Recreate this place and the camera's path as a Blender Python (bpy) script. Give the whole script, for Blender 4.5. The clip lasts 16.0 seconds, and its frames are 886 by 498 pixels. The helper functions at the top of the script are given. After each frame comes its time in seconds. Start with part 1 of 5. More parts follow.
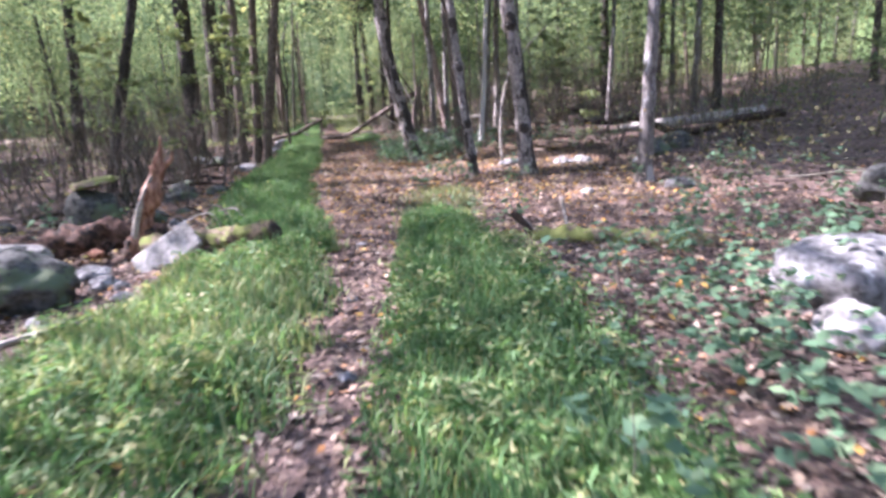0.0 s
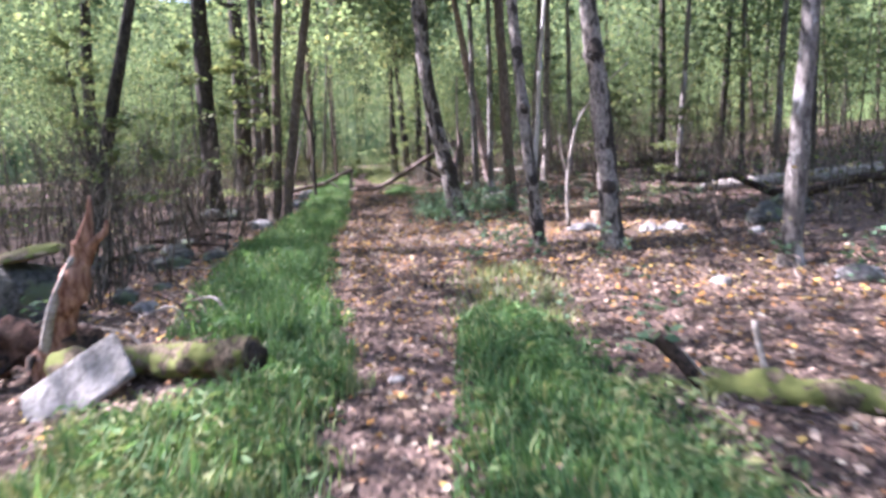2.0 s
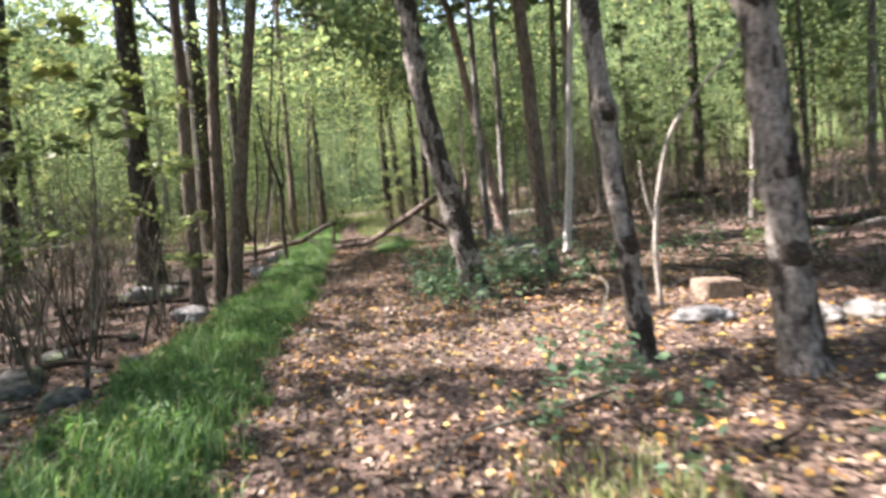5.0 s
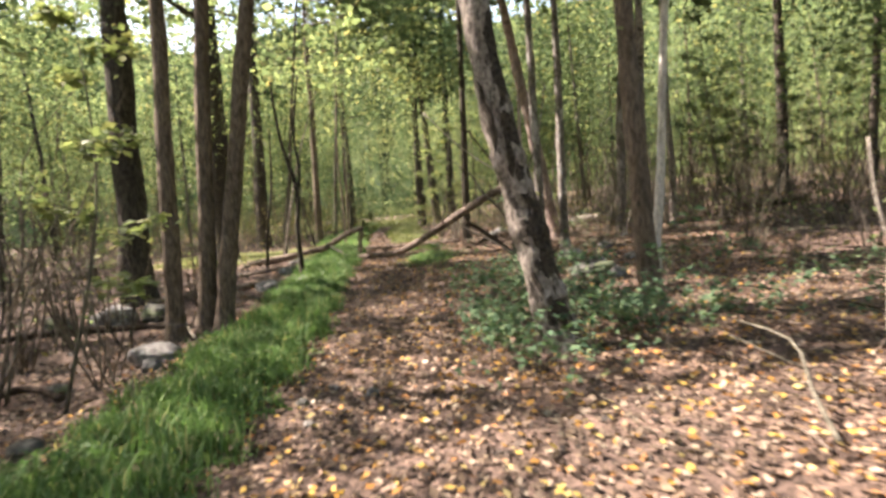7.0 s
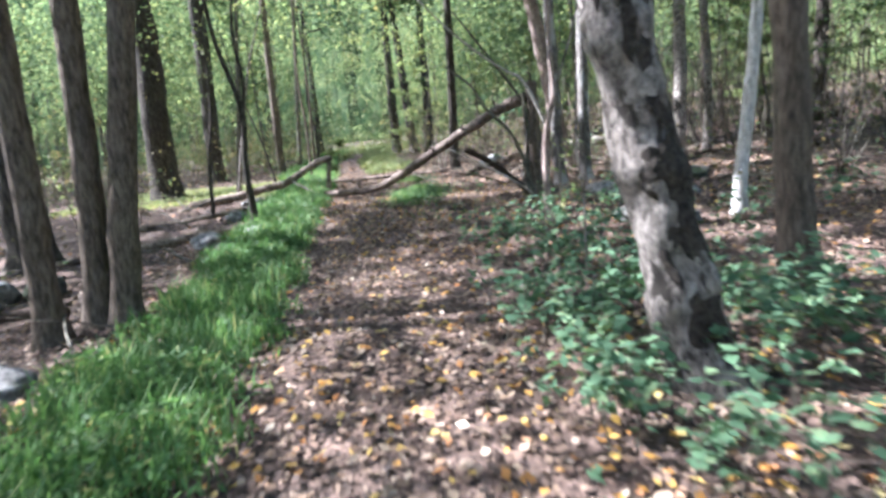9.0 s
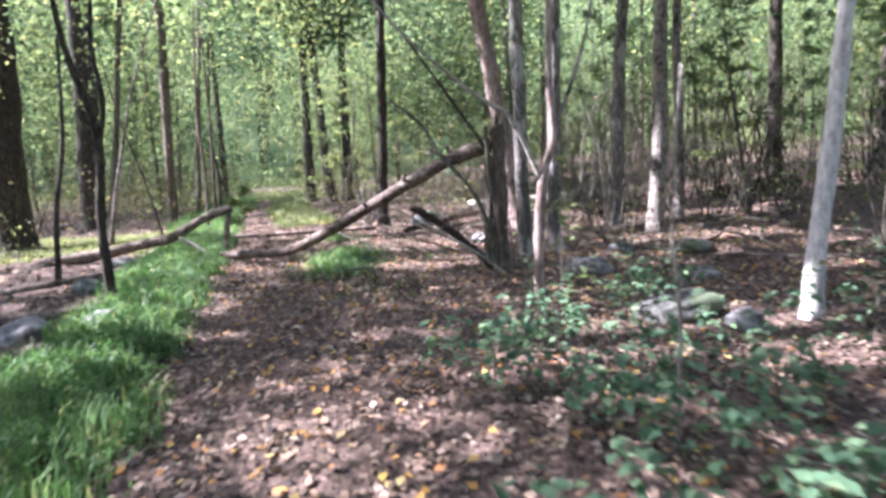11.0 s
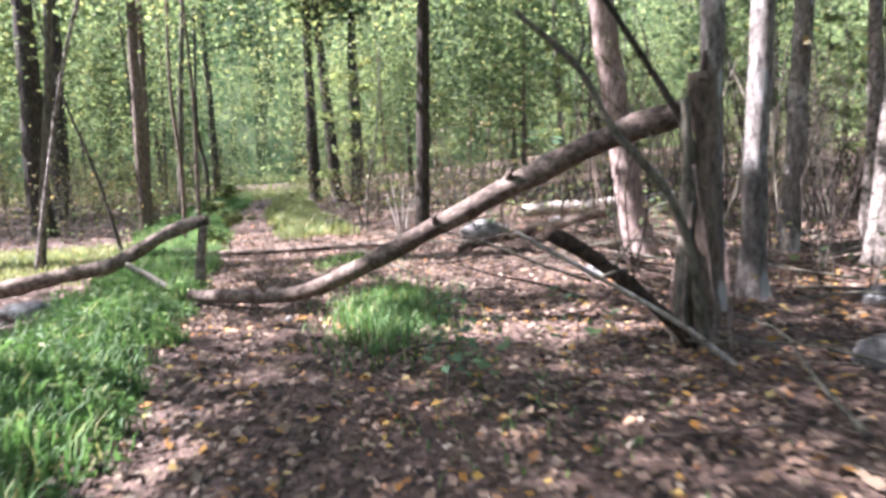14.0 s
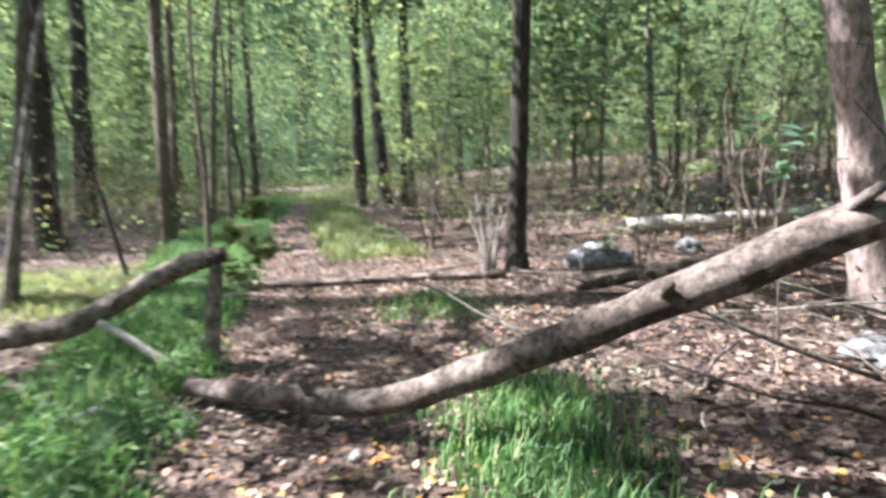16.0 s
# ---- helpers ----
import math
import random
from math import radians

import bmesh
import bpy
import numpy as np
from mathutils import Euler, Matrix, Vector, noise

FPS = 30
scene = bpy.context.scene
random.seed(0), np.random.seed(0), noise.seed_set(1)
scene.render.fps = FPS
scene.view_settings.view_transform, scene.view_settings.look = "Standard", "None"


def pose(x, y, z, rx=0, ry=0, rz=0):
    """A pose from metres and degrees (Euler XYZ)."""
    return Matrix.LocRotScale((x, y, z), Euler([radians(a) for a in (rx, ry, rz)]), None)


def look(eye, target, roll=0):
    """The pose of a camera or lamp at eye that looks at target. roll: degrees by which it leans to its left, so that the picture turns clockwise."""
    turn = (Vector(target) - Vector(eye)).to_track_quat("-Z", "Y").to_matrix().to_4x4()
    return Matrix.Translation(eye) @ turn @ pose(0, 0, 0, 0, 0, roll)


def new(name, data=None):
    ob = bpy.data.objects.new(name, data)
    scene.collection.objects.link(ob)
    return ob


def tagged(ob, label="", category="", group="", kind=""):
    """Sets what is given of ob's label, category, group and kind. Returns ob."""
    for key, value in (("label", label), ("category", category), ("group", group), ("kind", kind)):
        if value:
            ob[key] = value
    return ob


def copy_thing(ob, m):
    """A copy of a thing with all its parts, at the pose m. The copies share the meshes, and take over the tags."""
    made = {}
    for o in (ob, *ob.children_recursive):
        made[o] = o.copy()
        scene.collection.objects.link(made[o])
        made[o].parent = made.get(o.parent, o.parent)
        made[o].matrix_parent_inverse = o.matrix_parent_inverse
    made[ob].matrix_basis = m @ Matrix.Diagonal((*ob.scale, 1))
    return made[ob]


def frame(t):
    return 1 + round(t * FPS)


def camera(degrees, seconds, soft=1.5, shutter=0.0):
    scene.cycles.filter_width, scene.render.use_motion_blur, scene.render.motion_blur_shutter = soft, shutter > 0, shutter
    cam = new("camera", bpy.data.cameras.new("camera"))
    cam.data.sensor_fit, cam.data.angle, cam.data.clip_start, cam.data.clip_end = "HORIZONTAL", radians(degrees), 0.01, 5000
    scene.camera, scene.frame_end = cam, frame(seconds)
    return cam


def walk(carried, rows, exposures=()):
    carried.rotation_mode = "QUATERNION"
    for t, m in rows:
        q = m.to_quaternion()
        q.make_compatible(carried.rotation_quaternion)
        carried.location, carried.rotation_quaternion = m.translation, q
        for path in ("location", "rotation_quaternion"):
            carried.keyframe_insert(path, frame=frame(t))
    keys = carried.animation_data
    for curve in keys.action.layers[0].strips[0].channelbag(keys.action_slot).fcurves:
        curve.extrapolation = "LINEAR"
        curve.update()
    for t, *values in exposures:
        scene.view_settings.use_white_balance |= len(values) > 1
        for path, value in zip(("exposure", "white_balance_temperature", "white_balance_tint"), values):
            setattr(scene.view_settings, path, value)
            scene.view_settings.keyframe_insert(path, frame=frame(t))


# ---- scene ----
cam = camera(69.78, 16.0, soft=3.1, shutter=0.7)
PATH = [
    (0.0, pose(0.000, 0.000, 1.500, 76.70, 3.80, -0.90)),
    (0.5, pose(-0.058, 0.734, 1.471, 77.30, 2.50, -1.70)),
    (1.0, pose(-0.115, 1.411, 1.500, 80.00, 3.40, -3.40)),
    (1.5, pose(-0.202, 2.131, 1.500, 80.60, 4.30, 1.30)),
    (2.0, pose(-0.374, 2.822, 1.486, 81.30, 2.90, 1.90)),
    (2.5, pose(-0.446, 3.600, 1.500, 83.00, 5.30, 0.20)),
    (3.0, pose(-0.533, 4.277, 1.529, 82.70, 5.10, 0.90)),
    (3.5, pose(-0.475, 4.997, 1.529, 84.90, 4.50, -2.70)),
    (6.0, pose(-0.821, 8.813, 1.543, 85.00, 6.20, 3.90)),
    (6.5, pose(-0.893, 9.490, 1.486, 81.70, 5.60, -1.80)),
    (7.0, pose(-1.109, 10.210, 1.514, 85.70, 4.80, 4.40)),
    (7.5, pose(-1.238, 10.930, 1.486, 83.30, 4.70, -1.30)),
    (8.0, pose(-1.440, 11.693, 1.471, 82.10, 4.40, 3.30)),
    (8.5, pose(-1.598, 12.442, 1.471, 79.10, 6.50, -1.60)),
    (9.0, pose(-1.728, 13.176, 1.500, 78.70, 5.80, 1.60)),
    (9.5, pose(-1.872, 13.867, 1.529, 79.30, 3.90, -1.40)),
    (12.0, pose(-2.379, 17.219, 1.500, 83.87, 3.19, -6.59)),
    (12.5, pose(-2.540, 17.905, 1.490, 84.08, 3.46, -0.68)),
    (13.0, pose(-2.577, 18.584, 1.453, 81.07, 2.19, -6.69)),
    (13.5, pose(-2.730, 19.293, 1.491, 82.99, 3.65, -0.08)),
    (14.0, pose(-2.792, 19.957, 1.479, 82.38, 2.59, -6.29)),
    (14.5, pose(-2.933, 20.664, 1.510, 84.28, 4.26, -0.87)),
    (15.0, pose(-3.028, 21.349, 1.499, 82.39, 2.39, -5.69)),
    (15.5, pose(-3.155, 22.079, 1.530, 85.02, 3.64, 1.42)),
    (16.0, pose(-3.294, 22.744, 1.543, 82.64, 2.37, -2.89)),
]
EXPOSURES = ((0.0, 2.5, 5450, 33), (2.0, 2.5, 5450, 32), (3.7, 2.5, 5200, 19), (6.0, 2.35, 6850, 20), (8.0, 2.35, 6950, 20), (8.5, 2.5, 5350, 14), (9.5, 2.8, 5250, 18), (12.0, 2.75, 5500, 28), (14.5, 2.8, 5600, 24), (16.0, 2.5, 5400, 14))
walk(cam, PATH, EXPOSURES)

# ---- light ----
SUN_AZ, SUN_EL = 280.0, 47.0      # degrees clockwise from +y, and above the horizon
az, el = radians(SUN_AZ), radians(SUN_EL)
SUN_DIR = Vector((math.sin(az) * math.cos(el), math.cos(az) * math.cos(el), math.sin(el)))
world = bpy.data.worlds.new("sky")
world.use_nodes = True
scene.world = world
wn = world.node_tree.nodes
sky = wn.new("ShaderNodeTexSky")
sky.sky_type, sky.sun_disc = "NISHITA", False
sky.sun_elevation, sky.sun_rotation = el, az
sky.air_density, sky.dust_density = 1.2, 2.5
wn["Background"].inputs["Strength"].default_value = 0.13
world.node_tree.links.new(sky.outputs["Color"], wn["Background"].inputs["Color"])
sun_data = bpy.data.lights.new("sun", "SUN")
sun_data.energy, sun_data.angle, sun_data.color = 5.0, radians(0.6), (1.0, 0.93, 0.82)
sun = new("sun", sun_data)
sun.matrix_world = look(SUN_DIR * 60, (0, 0, 0))


# ---- materials ----
def ramp(nt, stops, fac):
    n = nt.nodes.new("ShaderNodeValToRGB")
    cr = n.color_ramp
    while len(cr.elements) < len(stops):
        cr.elements.new(0.5)
    for e, (p, c) in zip(cr.elements, stops):
        e.position, e.color = p, (*c, 1)
    nt.links.new(fac, n.inputs["Fac"])
    return n.outputs["Color"]


def noise_tex(nt, scale, detail=5.0, stretch=(1, 1, 1), rough=0.6, distort=0.0):
    co = nt.nodes.new("ShaderNodeTexCoord")
    mp = nt.nodes.new("ShaderNodeMapping")
    mp.inputs["Scale"].default_value = stretch
    n = nt.nodes.new("ShaderNodeTexNoise")
    n.inputs["Scale"].default_value, n.inputs["Detail"].default_value = scale, detail
    n.inputs["Roughness"].default_value, n.inputs["Distortion"].default_value = rough, distort
    nt.links.new(co.outputs["Object"], mp.inputs["Vector"])
    nt.links.new(mp.outputs["Vector"], n.inputs["Vector"])
    return n.outputs["Fac"]


def mixed(nt, a, b, fac, mode="MIX"):
    m = nt.nodes.new("ShaderNodeMix")
    m.data_type, m.blend_type = "RGBA", mode
    for sock, v in ((m.inputs["Factor"], fac), (m.inputs["A"], a), (m.inputs["B"], b)):
        if isinstance(v, bpy.types.NodeSocket):
            nt.links.new(v, sock)
        elif isinstance(v, (int, float)):
            sock.default_value = v
        else:
            sock.default_value = (*v, 1)
    return m.outputs["Result"]


def blank(name, rough=0.9):
    m = bpy.data.materials.new(name)
    m.use_nodes = True
    b = m.node_tree.nodes["Principled BSDF"]
    b.inputs["Roughness"].default_value = rough
    b.inputs["Specular IOR Level"].default_value = 0.25
    return m, m.node_tree, b


def bumped(nt, b, height, strength, distance):
    n = nt.nodes.new("ShaderNodeBump")
    n.inputs["Strength"].default_value, n.inputs["Distance"].default_value = strength, distance
    nt.links.new(height, n.inputs["Height"])
    nt.links.new(n.outputs["Normal"], b.inputs["Normal"])


def surface(name, fine, coarse, s_fine, s_coarse, stretch=(1, 1, 1), bump=0.6, dist=0.02, rough=0.9, tint=None):
    """Two noises: fine grain, with larger blotches laid over it; tint adds moss or lichen patches."""
    m, nt, b = blank(name, rough)
    fine, coarse = [[(0.5 + (p - 0.5) * 0.6, c) for p, c in st] for st in (fine, coarse)]
    f = noise_tex(nt, s_fine * 1.8, 8, stretch, 0.7)
    c = noise_tex(nt, s_coarse, 4, stretch, distort=0.4)
    col = ramp(nt, fine, f)
    col = mixed(nt, col, ramp(nt, coarse, c), 0.5, "MULTIPLY")
    if tint:
        t = noise_tex(nt, tint[2], 5, stretch)
        mask = ramp(nt, ((tint[1] - 0.05, (0, 0, 0)), (tint[1] - 0.01, (1, 1, 1))), t)
        col = mixed(nt, col, tint[0], mask)
    nt.links.new(col, b.inputs["Base Color"])
    bumped(nt, b, f, bump, dist)
    return m


W = (1, 1, 1)
BARK = {
    "grey": surface("grey_bark", ((0.3, (0.07, 0.06, 0.055)), (0.7, (0.28, 0.25, 0.225))), ((0.35, (0.3, 0.28, 0.27)), (0.62, W)), 11, 2.6, (1.4, 1.4, 0.5), 0.8, 0.02, tint=((0.36, 0.34, 0.32), 0.6, 3.6)),
    "pale": surface("pale_bark", ((0.3, (0.09, 0.077, 0.068)), (0.7, (0.40, 0.35, 0.31))), ((0.3, (0.34, 0.31, 0.29)), (0.62, W)), 12, 5.0, (1.2, 1.2, 0.65), 0.9, 0.03, tint=((0.05, 0.042, 0.036), 0.62, 6.5)),
    "white": surface("whitish_bark", ((0.3, (0.34, 0.32, 0.30)), (0.7, (0.66, 0.63, 0.60))), ((0.3, (0.5, 0.48, 0.46)), (0.6, W)), 10, 3, (1.2, 1.2, 0.5), 0.5, 0.015),
    "dark": surface("dark_furrowed_bark", ((0.35, (0.018, 0.015, 0.012)), (0.7, (0.115, 0.095, 0.075))), ((0.3, (0.5, 0.5, 0.5)), (0.6, W)), 14, 2, (1.6, 1.6, 0.28), 1.0, 0.04),
    "brown": surface("brown_bark", ((0.3, (0.055, 0.042, 0.034)), (0.7, (0.22, 0.17, 0.13))), ((0.3, (0.5, 0.48, 0.45)), (0.6, W)), 12, 2.4, (1.5, 1.5, 0.35), 0.8, 0.02),
    "pink": surface("pinkish_peeling_bark", ((0.3, (0.15, 0.11, 0.095)), (0.7, (0.45, 0.35, 0.31))), ((0.35, (0.4, 0.34, 0.32)), (0.6, W)), 9, 2.6, (1.2, 1.2, 0.5), 0.7, 0.02),
    "olive": surface("olive_bark", ((0.3, (0.05, 0.045, 0.035)), (0.7, (0.20, 0.18, 0.14))), ((0.3, (0.5, 0.5, 0.45)), (0.6, W)), 11, 2, (1.3, 1.3, 0.4), 0.6, 0.015),
}
# dark scarred bark, and the colour of the shade painted on trunk sides
SCAR_SHADE = surface("dark_scar_and_shade", ((0.3, (0.012, 0.010, 0.008)), (0.7, (0.085, 0.068, 0.055))), ((0.3, (0.6, 0.6, 0.6)), (0.6, W)), 14, 4, bump=1.0, dist=0.03)
DEADWOOD = surface("weathered_dead_wood", ((0.3, (0.09, 0.065, 0.05)), (0.7, (0.34, 0.27, 0.22))), ((0.35, (0.4, 0.36, 0.34)), (0.6, W)), 10, 2.2, (1, 1, 1), 0.8, 0.02, tint=((0.055, 0.04, 0.032), 0.6, 3.0))
LOGWOOD = surface("fallen_log_bark", ((0.3, (0.055, 0.042, 0.034)), (0.7, (0.23, 0.18, 0.148))), ((0.35, (0.36, 0.31, 0.28)), (0.6, W)), 12, 3.0, (1, 1, 1), 0.8, 0.015, tint=((0.06, 0.042, 0.034), 0.62, 4.0))
ROTWOOD = surface("dark_rotten_wood", ((0.3, (0.012, 0.009, 0.007)), (0.7, (0.09, 0.06, 0.042))), ((0.3, (0.5, 0.5, 0.5)), (0.6, W)), 16, 4, bump=1.0, dist=0.02)
REDWOOD = surface("reddish_torn_wood", ((0.3, (0.12, 0.05, 0.03)), (0.7, (0.46, 0.26, 0.18))), ((0.3, (0.5, 0.4, 0.35)), (0.6, W)), 9, 2.5, (1.4, 1.4, 0.3), 0.8, 0.02)
PALEWOOD = surface("bleached_wood", ((0.3, (0.20, 0.17, 0.145)), (0.7, (0.48, 0.43, 0.38))), ((0.3, (0.5, 0.47, 0.43)), (0.6, W)), 12, 4, (1, 1, 1), 0.6, 0.01)
ROTBARK = surface("crumbling_red_brown_log", ((0.3, (0.05, 0.028, 0.02)), (0.7, (0.24, 0.14, 0.10))), ((0.35, (0.3, 0.25, 0.22)), (0.6, W)), 8, 4.5, (1, 1, 1), 1.0, 0.05, tint=((0.035, 0.026, 0.02), 0.55, 6.0))
MOSSLOG = surface("mossy_log", ((0.3, (0.07, 0.05, 0.032)), (0.7, (0.26, 0.2, 0.13))), ((0.3, (0.5, 0.5, 0.45)), (0.6, W)), 14, 3, (1, 1, 1), 1.0, 0.03, tint=((0.15, 0.165, 0.045), 0.53, 6.5))
ROCK = surface("grey_stone", ((0.3, (0.075, 0.072, 0.068)), (0.7, (0.29, 0.275, 0.265))), ((0.3, (0.45, 0.45, 0.45)), (0.62, W)), 7, 1.6, (1, 1, 1), 0.8, 0.04, tint=((0.33, 0.33, 0.31), 0.64, 6.5))
DARKROCK = surface("dark_mossy_stone", ((0.3, (0.035, 0.035, 0.03)), (0.7, (0.15, 0.145, 0.13))), ((0.3, (0.5, 0.5, 0.5)), (0.6, W)), 7, 1.6, bump=0.8, dist=0.04, tint=((0.10, 0.12, 0.07), 0.58, 2.5))
TANROCK = surface("tan_sandy_stone", ((0.3, (0.15, 0.11, 0.08)), (0.7, (0.36, 0.27, 0.20))), ((0.3, (0.5, 0.46, 0.42)), (0.6, W)), 9, 3, bump=0.9, dist=0.04)
PALEROCK = surface("pale_stone", ((0.3, (0.15, 0.14, 0.125)), (0.7, (0.39, 0.36, 0.33))), ((0.3, (0.55, 0.53, 0.5)), (0.6, W)), 8, 2, bump=0.7, dist=0.03)


def foliage(name, stops, glow=0.5, rough=0.6):
    """Leaf with light passing through; every leaf has a colour of its own."""
    m = bpy.data.materials.new(name)
    m.use_nodes = True
    nt = m.node_tree
    nt.nodes.clear()
    out = nt.nodes.new("ShaderNodeOutputMaterial")
    geo = nt.nodes.new("ShaderNodeNewGeometry")
    col = ramp(nt, stops, geo.outputs["Random Per Island"])
    n = noise_tex(nt, 0.6, 2)
    col = mixed(nt, col, ramp(nt, ((0.35, (0.62, 0.66, 0.6)), (0.65, (1.15, 1.1, 1.0))), n), 1.0, "MULTIPLY")
    d = nt.nodes.new("ShaderNodeBsdfPrincipled")
    d.inputs["Roughness"].default_value = rough
    d.inputs["Specular IOR Level"].default_value = 0.3
    t = nt.nodes.new("ShaderNodeBsdfTranslucent")
    mix = nt.nodes.new("ShaderNodeMixShader")
    mix.inputs["Fac"].default_value = glow
    nt.links.new(col, d.inputs["Base Color"])
    nt.links.new(mixed(nt, col, (1.2, 1.25, 0.92), 1.0, "MULTIPLY"), t.inputs["Color"])
    nt.links.new(d.outputs[0], mix.inputs[1])
    nt.links.new(t.outputs[0], mix.inputs[2])
    nt.links.new(mix.outputs[0], out.inputs["Surface"])
    return m


LEAF = foliage("green_tree_leaf", ((0.0, (0.08, 0.115, 0.068)), (0.45, (0.142, 0.188, 0.112)), (0.8, (0.21, 0.255, 0.14)), (0.95, (0.27, 0.295, 0.15)), (1.0, (0.36, 0.30, 0.14))), 0.68, 0.75)
LEAF_YELLOW = foliage("yellow_green_leaf", ((0.0, (0.15, 0.20, 0.09)), (0.6, (0.235, 0.275, 0.13)), (1.0, (0.33, 0.32, 0.155))), 0.5)
LEAF_BLUE = foliage("cool_green_plant_leaf", ((0.0, (0.065, 0.125, 0.075)), (0.6, (0.125, 0.21, 0.125)), (1.0, (0.22, 0.30, 0.17))), 0.3, 0.85)
LEAF_BROWN = foliage("withered_brush_leaf", ((0.0, (0.08, 0.07, 0.045)), (0.5, (0.16, 0.15, 0.08)), (0.8, (0.24, 0.20, 0.11)), (1.0, (0.34, 0.24, 0.13))), 0.35)
GRASS = foliage("green_grass", ((0.0, (0.064, 0.13, 0.046)), (0.6, (0.12, 0.225, 0.079)), (0.9, (0.195, 0.30, 0.12)), (1.0, (0.38, 0.36, 0.18))), 0.4)
GRASS_PALE = foliage("yellowing_grass", ((0.0, (0.14, 0.19, 0.08)), (0.6, (0.25, 0.29, 0.13)), (1.0, (0.40, 0.36, 0.20))), 0.35)
LITTER = foliage("fallen_brown_leaves", ((0.0, (0.025, 0.018, 0.016)), (0.25, (0.075, 0.05, 0.042)), (0.55, (0.165, 0.11, 0.088)), (0.78, (0.27, 0.19, 0.15)), (0.92, (0.40, 0.31, 0.26)), (1.0, (0.40, 0.18, 0.07))), 0.12, 0.75)
LITTER_TAN = foliage("dry_tan_leaves", ((0.0, (0.14, 0.09, 0.065)), (0.5, (0.24, 0.165, 0.12)), (0.85, (0.35, 0.27, 0.21)), (1.0, (0.46, 0.40, 0.34))), 0.15, 0.7)
LITTER_GOLD = foliage("fallen_golden_leaves", ((0.0, (0.28, 0.12, 0.04)), (0.5, (0.46, 0.25, 0.06)), (0.8, (0.56, 0.39, 0.11)), (1.0, (0.52, 0.42, 0.22))), 0.2, 0.7)


def soil():
    m, nt, b = blank("forest_soil", 0.95)
    f = noise_tex(nt, 22, 8)
    c = noise_tex(nt, 1.1, 5)
    v = noise_tex(nt, 60, 4)
    col = ramp(nt, ((0.35, (0.04, 0.029, 0.025)), (0.5, (0.13, 0.09, 0.073)), (0.65, (0.25, 0.18, 0.15))), f)
    col = mixed(nt, col, ramp(nt, ((0.35, (0.5, 0.48, 0.47)), (0.65, (1.1, 1.05, 1.0))), c), 1.0, "MULTIPLY")
    col = mixed(nt, col, (0.30, 0.21, 0.165), ramp(nt, ((0.60, (0, 0, 0)), (0.68, (0.8, 0.8, 0.8))), v))
    nt.links.new(col, b.inputs["Base Color"])
    bumped(nt, b, f, 0.9, 0.04)
    return m


SOIL = soil()


# ---- building helpers ----
def part(name, bm, material, parent=None, label=""):
    me = bpy.data.meshes.new(name)
    bm.to_mesh(me)
    bm.free()
    me.materials.append(material)
    me.shade_smooth()
    ob = new(name, me)
    if parent:
        ob.parent = parent
    if label:
        tagged(ob, label)
    return ob


def solid(name, verts, faces, material, parent=None, label="", smooth=True):
    me = bpy.data.meshes.new(name)
    me.from_pydata(verts, [], faces)
    me.materials.append(material)
    if smooth:
        me.shade_smooth()
    ob = new(name, me)
    if parent:
        ob.parent = parent
    if label:
        tagged(ob, label)
    return ob


def tri_mesh(name, verts, tris, material, parent=None, label=""):
    """A mesh of triangles from arrays."""
    me = bpy.data.meshes.new(name)
    n = len(tris)
    me.vertices.add(len(verts))
    me.vertices.foreach_set("co", np.asarray(verts, np.float32).ravel())
    me.loops.add(n * 3)
    me.loops.foreach_set("vertex_index", np.asarray(tris, np.int32).ravel())
    me.polygons.add(n)
    me.polygons.foreach_set("loop_start", np.arange(0, n * 3, 3, dtype=np.int32))
    me.update(calc_edges=True)
    me.validate()
    me.materials.append(material)
    ob = new(name, me)
    if parent:
        ob.parent = parent
    if label:
        tagged(ob, label)
    return ob


def thing(name, x, y, z, label, category, group="", kind=""):
    e = new(name)
    e.empty_display_size = 0.1
    e.location = (x, y, z)
    return tagged(e, label, category, group, kind)


def tube(points, radii, segs=10, rough=0.08, seed=0, cap=True):
    """Verts and faces of a crooked round limb along points."""
    pts = [Vector(p) for p in points]
    verts, faces = [], []
    side = None
    off = Vector((seed * 3.17, seed * 1.31, seed * 0.77))
    for i, p in enumerate(pts):
        d = (pts[min(i + 1, len(pts) - 1)] - pts[max(i - 1, 0)]).normalized()
        if side is None:
            side = d.cross(Vector((0.3, 1, 0.1))).normalized()
        side = (side - d * side.dot(d)).normalized()
        up = d.cross(side)
        for k in range(segs):
            a = 2 * math.pi * k / segs
            w = side * math.cos(a) + up * math.sin(a)
            r = radii[i] * (1 + rough * (noise.noise((p + w * radii[i]) * 4 + off) + 0.6 * noise.noise((p + w * radii[i]) * 11 + off)))
            verts.append(p + w * r)
    for i in range(len(pts) - 1):
        for k in range(segs):
            a, b = i * segs + k, i * segs + (k + 1) % segs
            faces.append((a, b, b + segs, a + segs))
    if cap:
        faces.append(tuple(range(segs))[::-1])
        faces.append(tuple((len(pts) - 1) * segs + k for k in range(segs)))
    return verts, faces


def spline(points, n):
    """n points on a smooth curve through the given ones."""
    P = [Vector(p) for p in points]
    P = [P[0] * 2 - P[1]] + P + [P[-1] * 2 - P[-2]]
    out = []
    m = len(P) - 3
    for i in range(n):
        u = i / (n - 1) * m
        k = min(int(u), m - 1)
        t = u - k
        a, b, c, d = P[k:k + 4]
        out.append(0.5 * ((2 * b) + (c - a) * t + (2 * a - 5 * b + 4 * c - d) * t * t + (3 * b - a - 3 * c + d) * t ** 3))
    return out


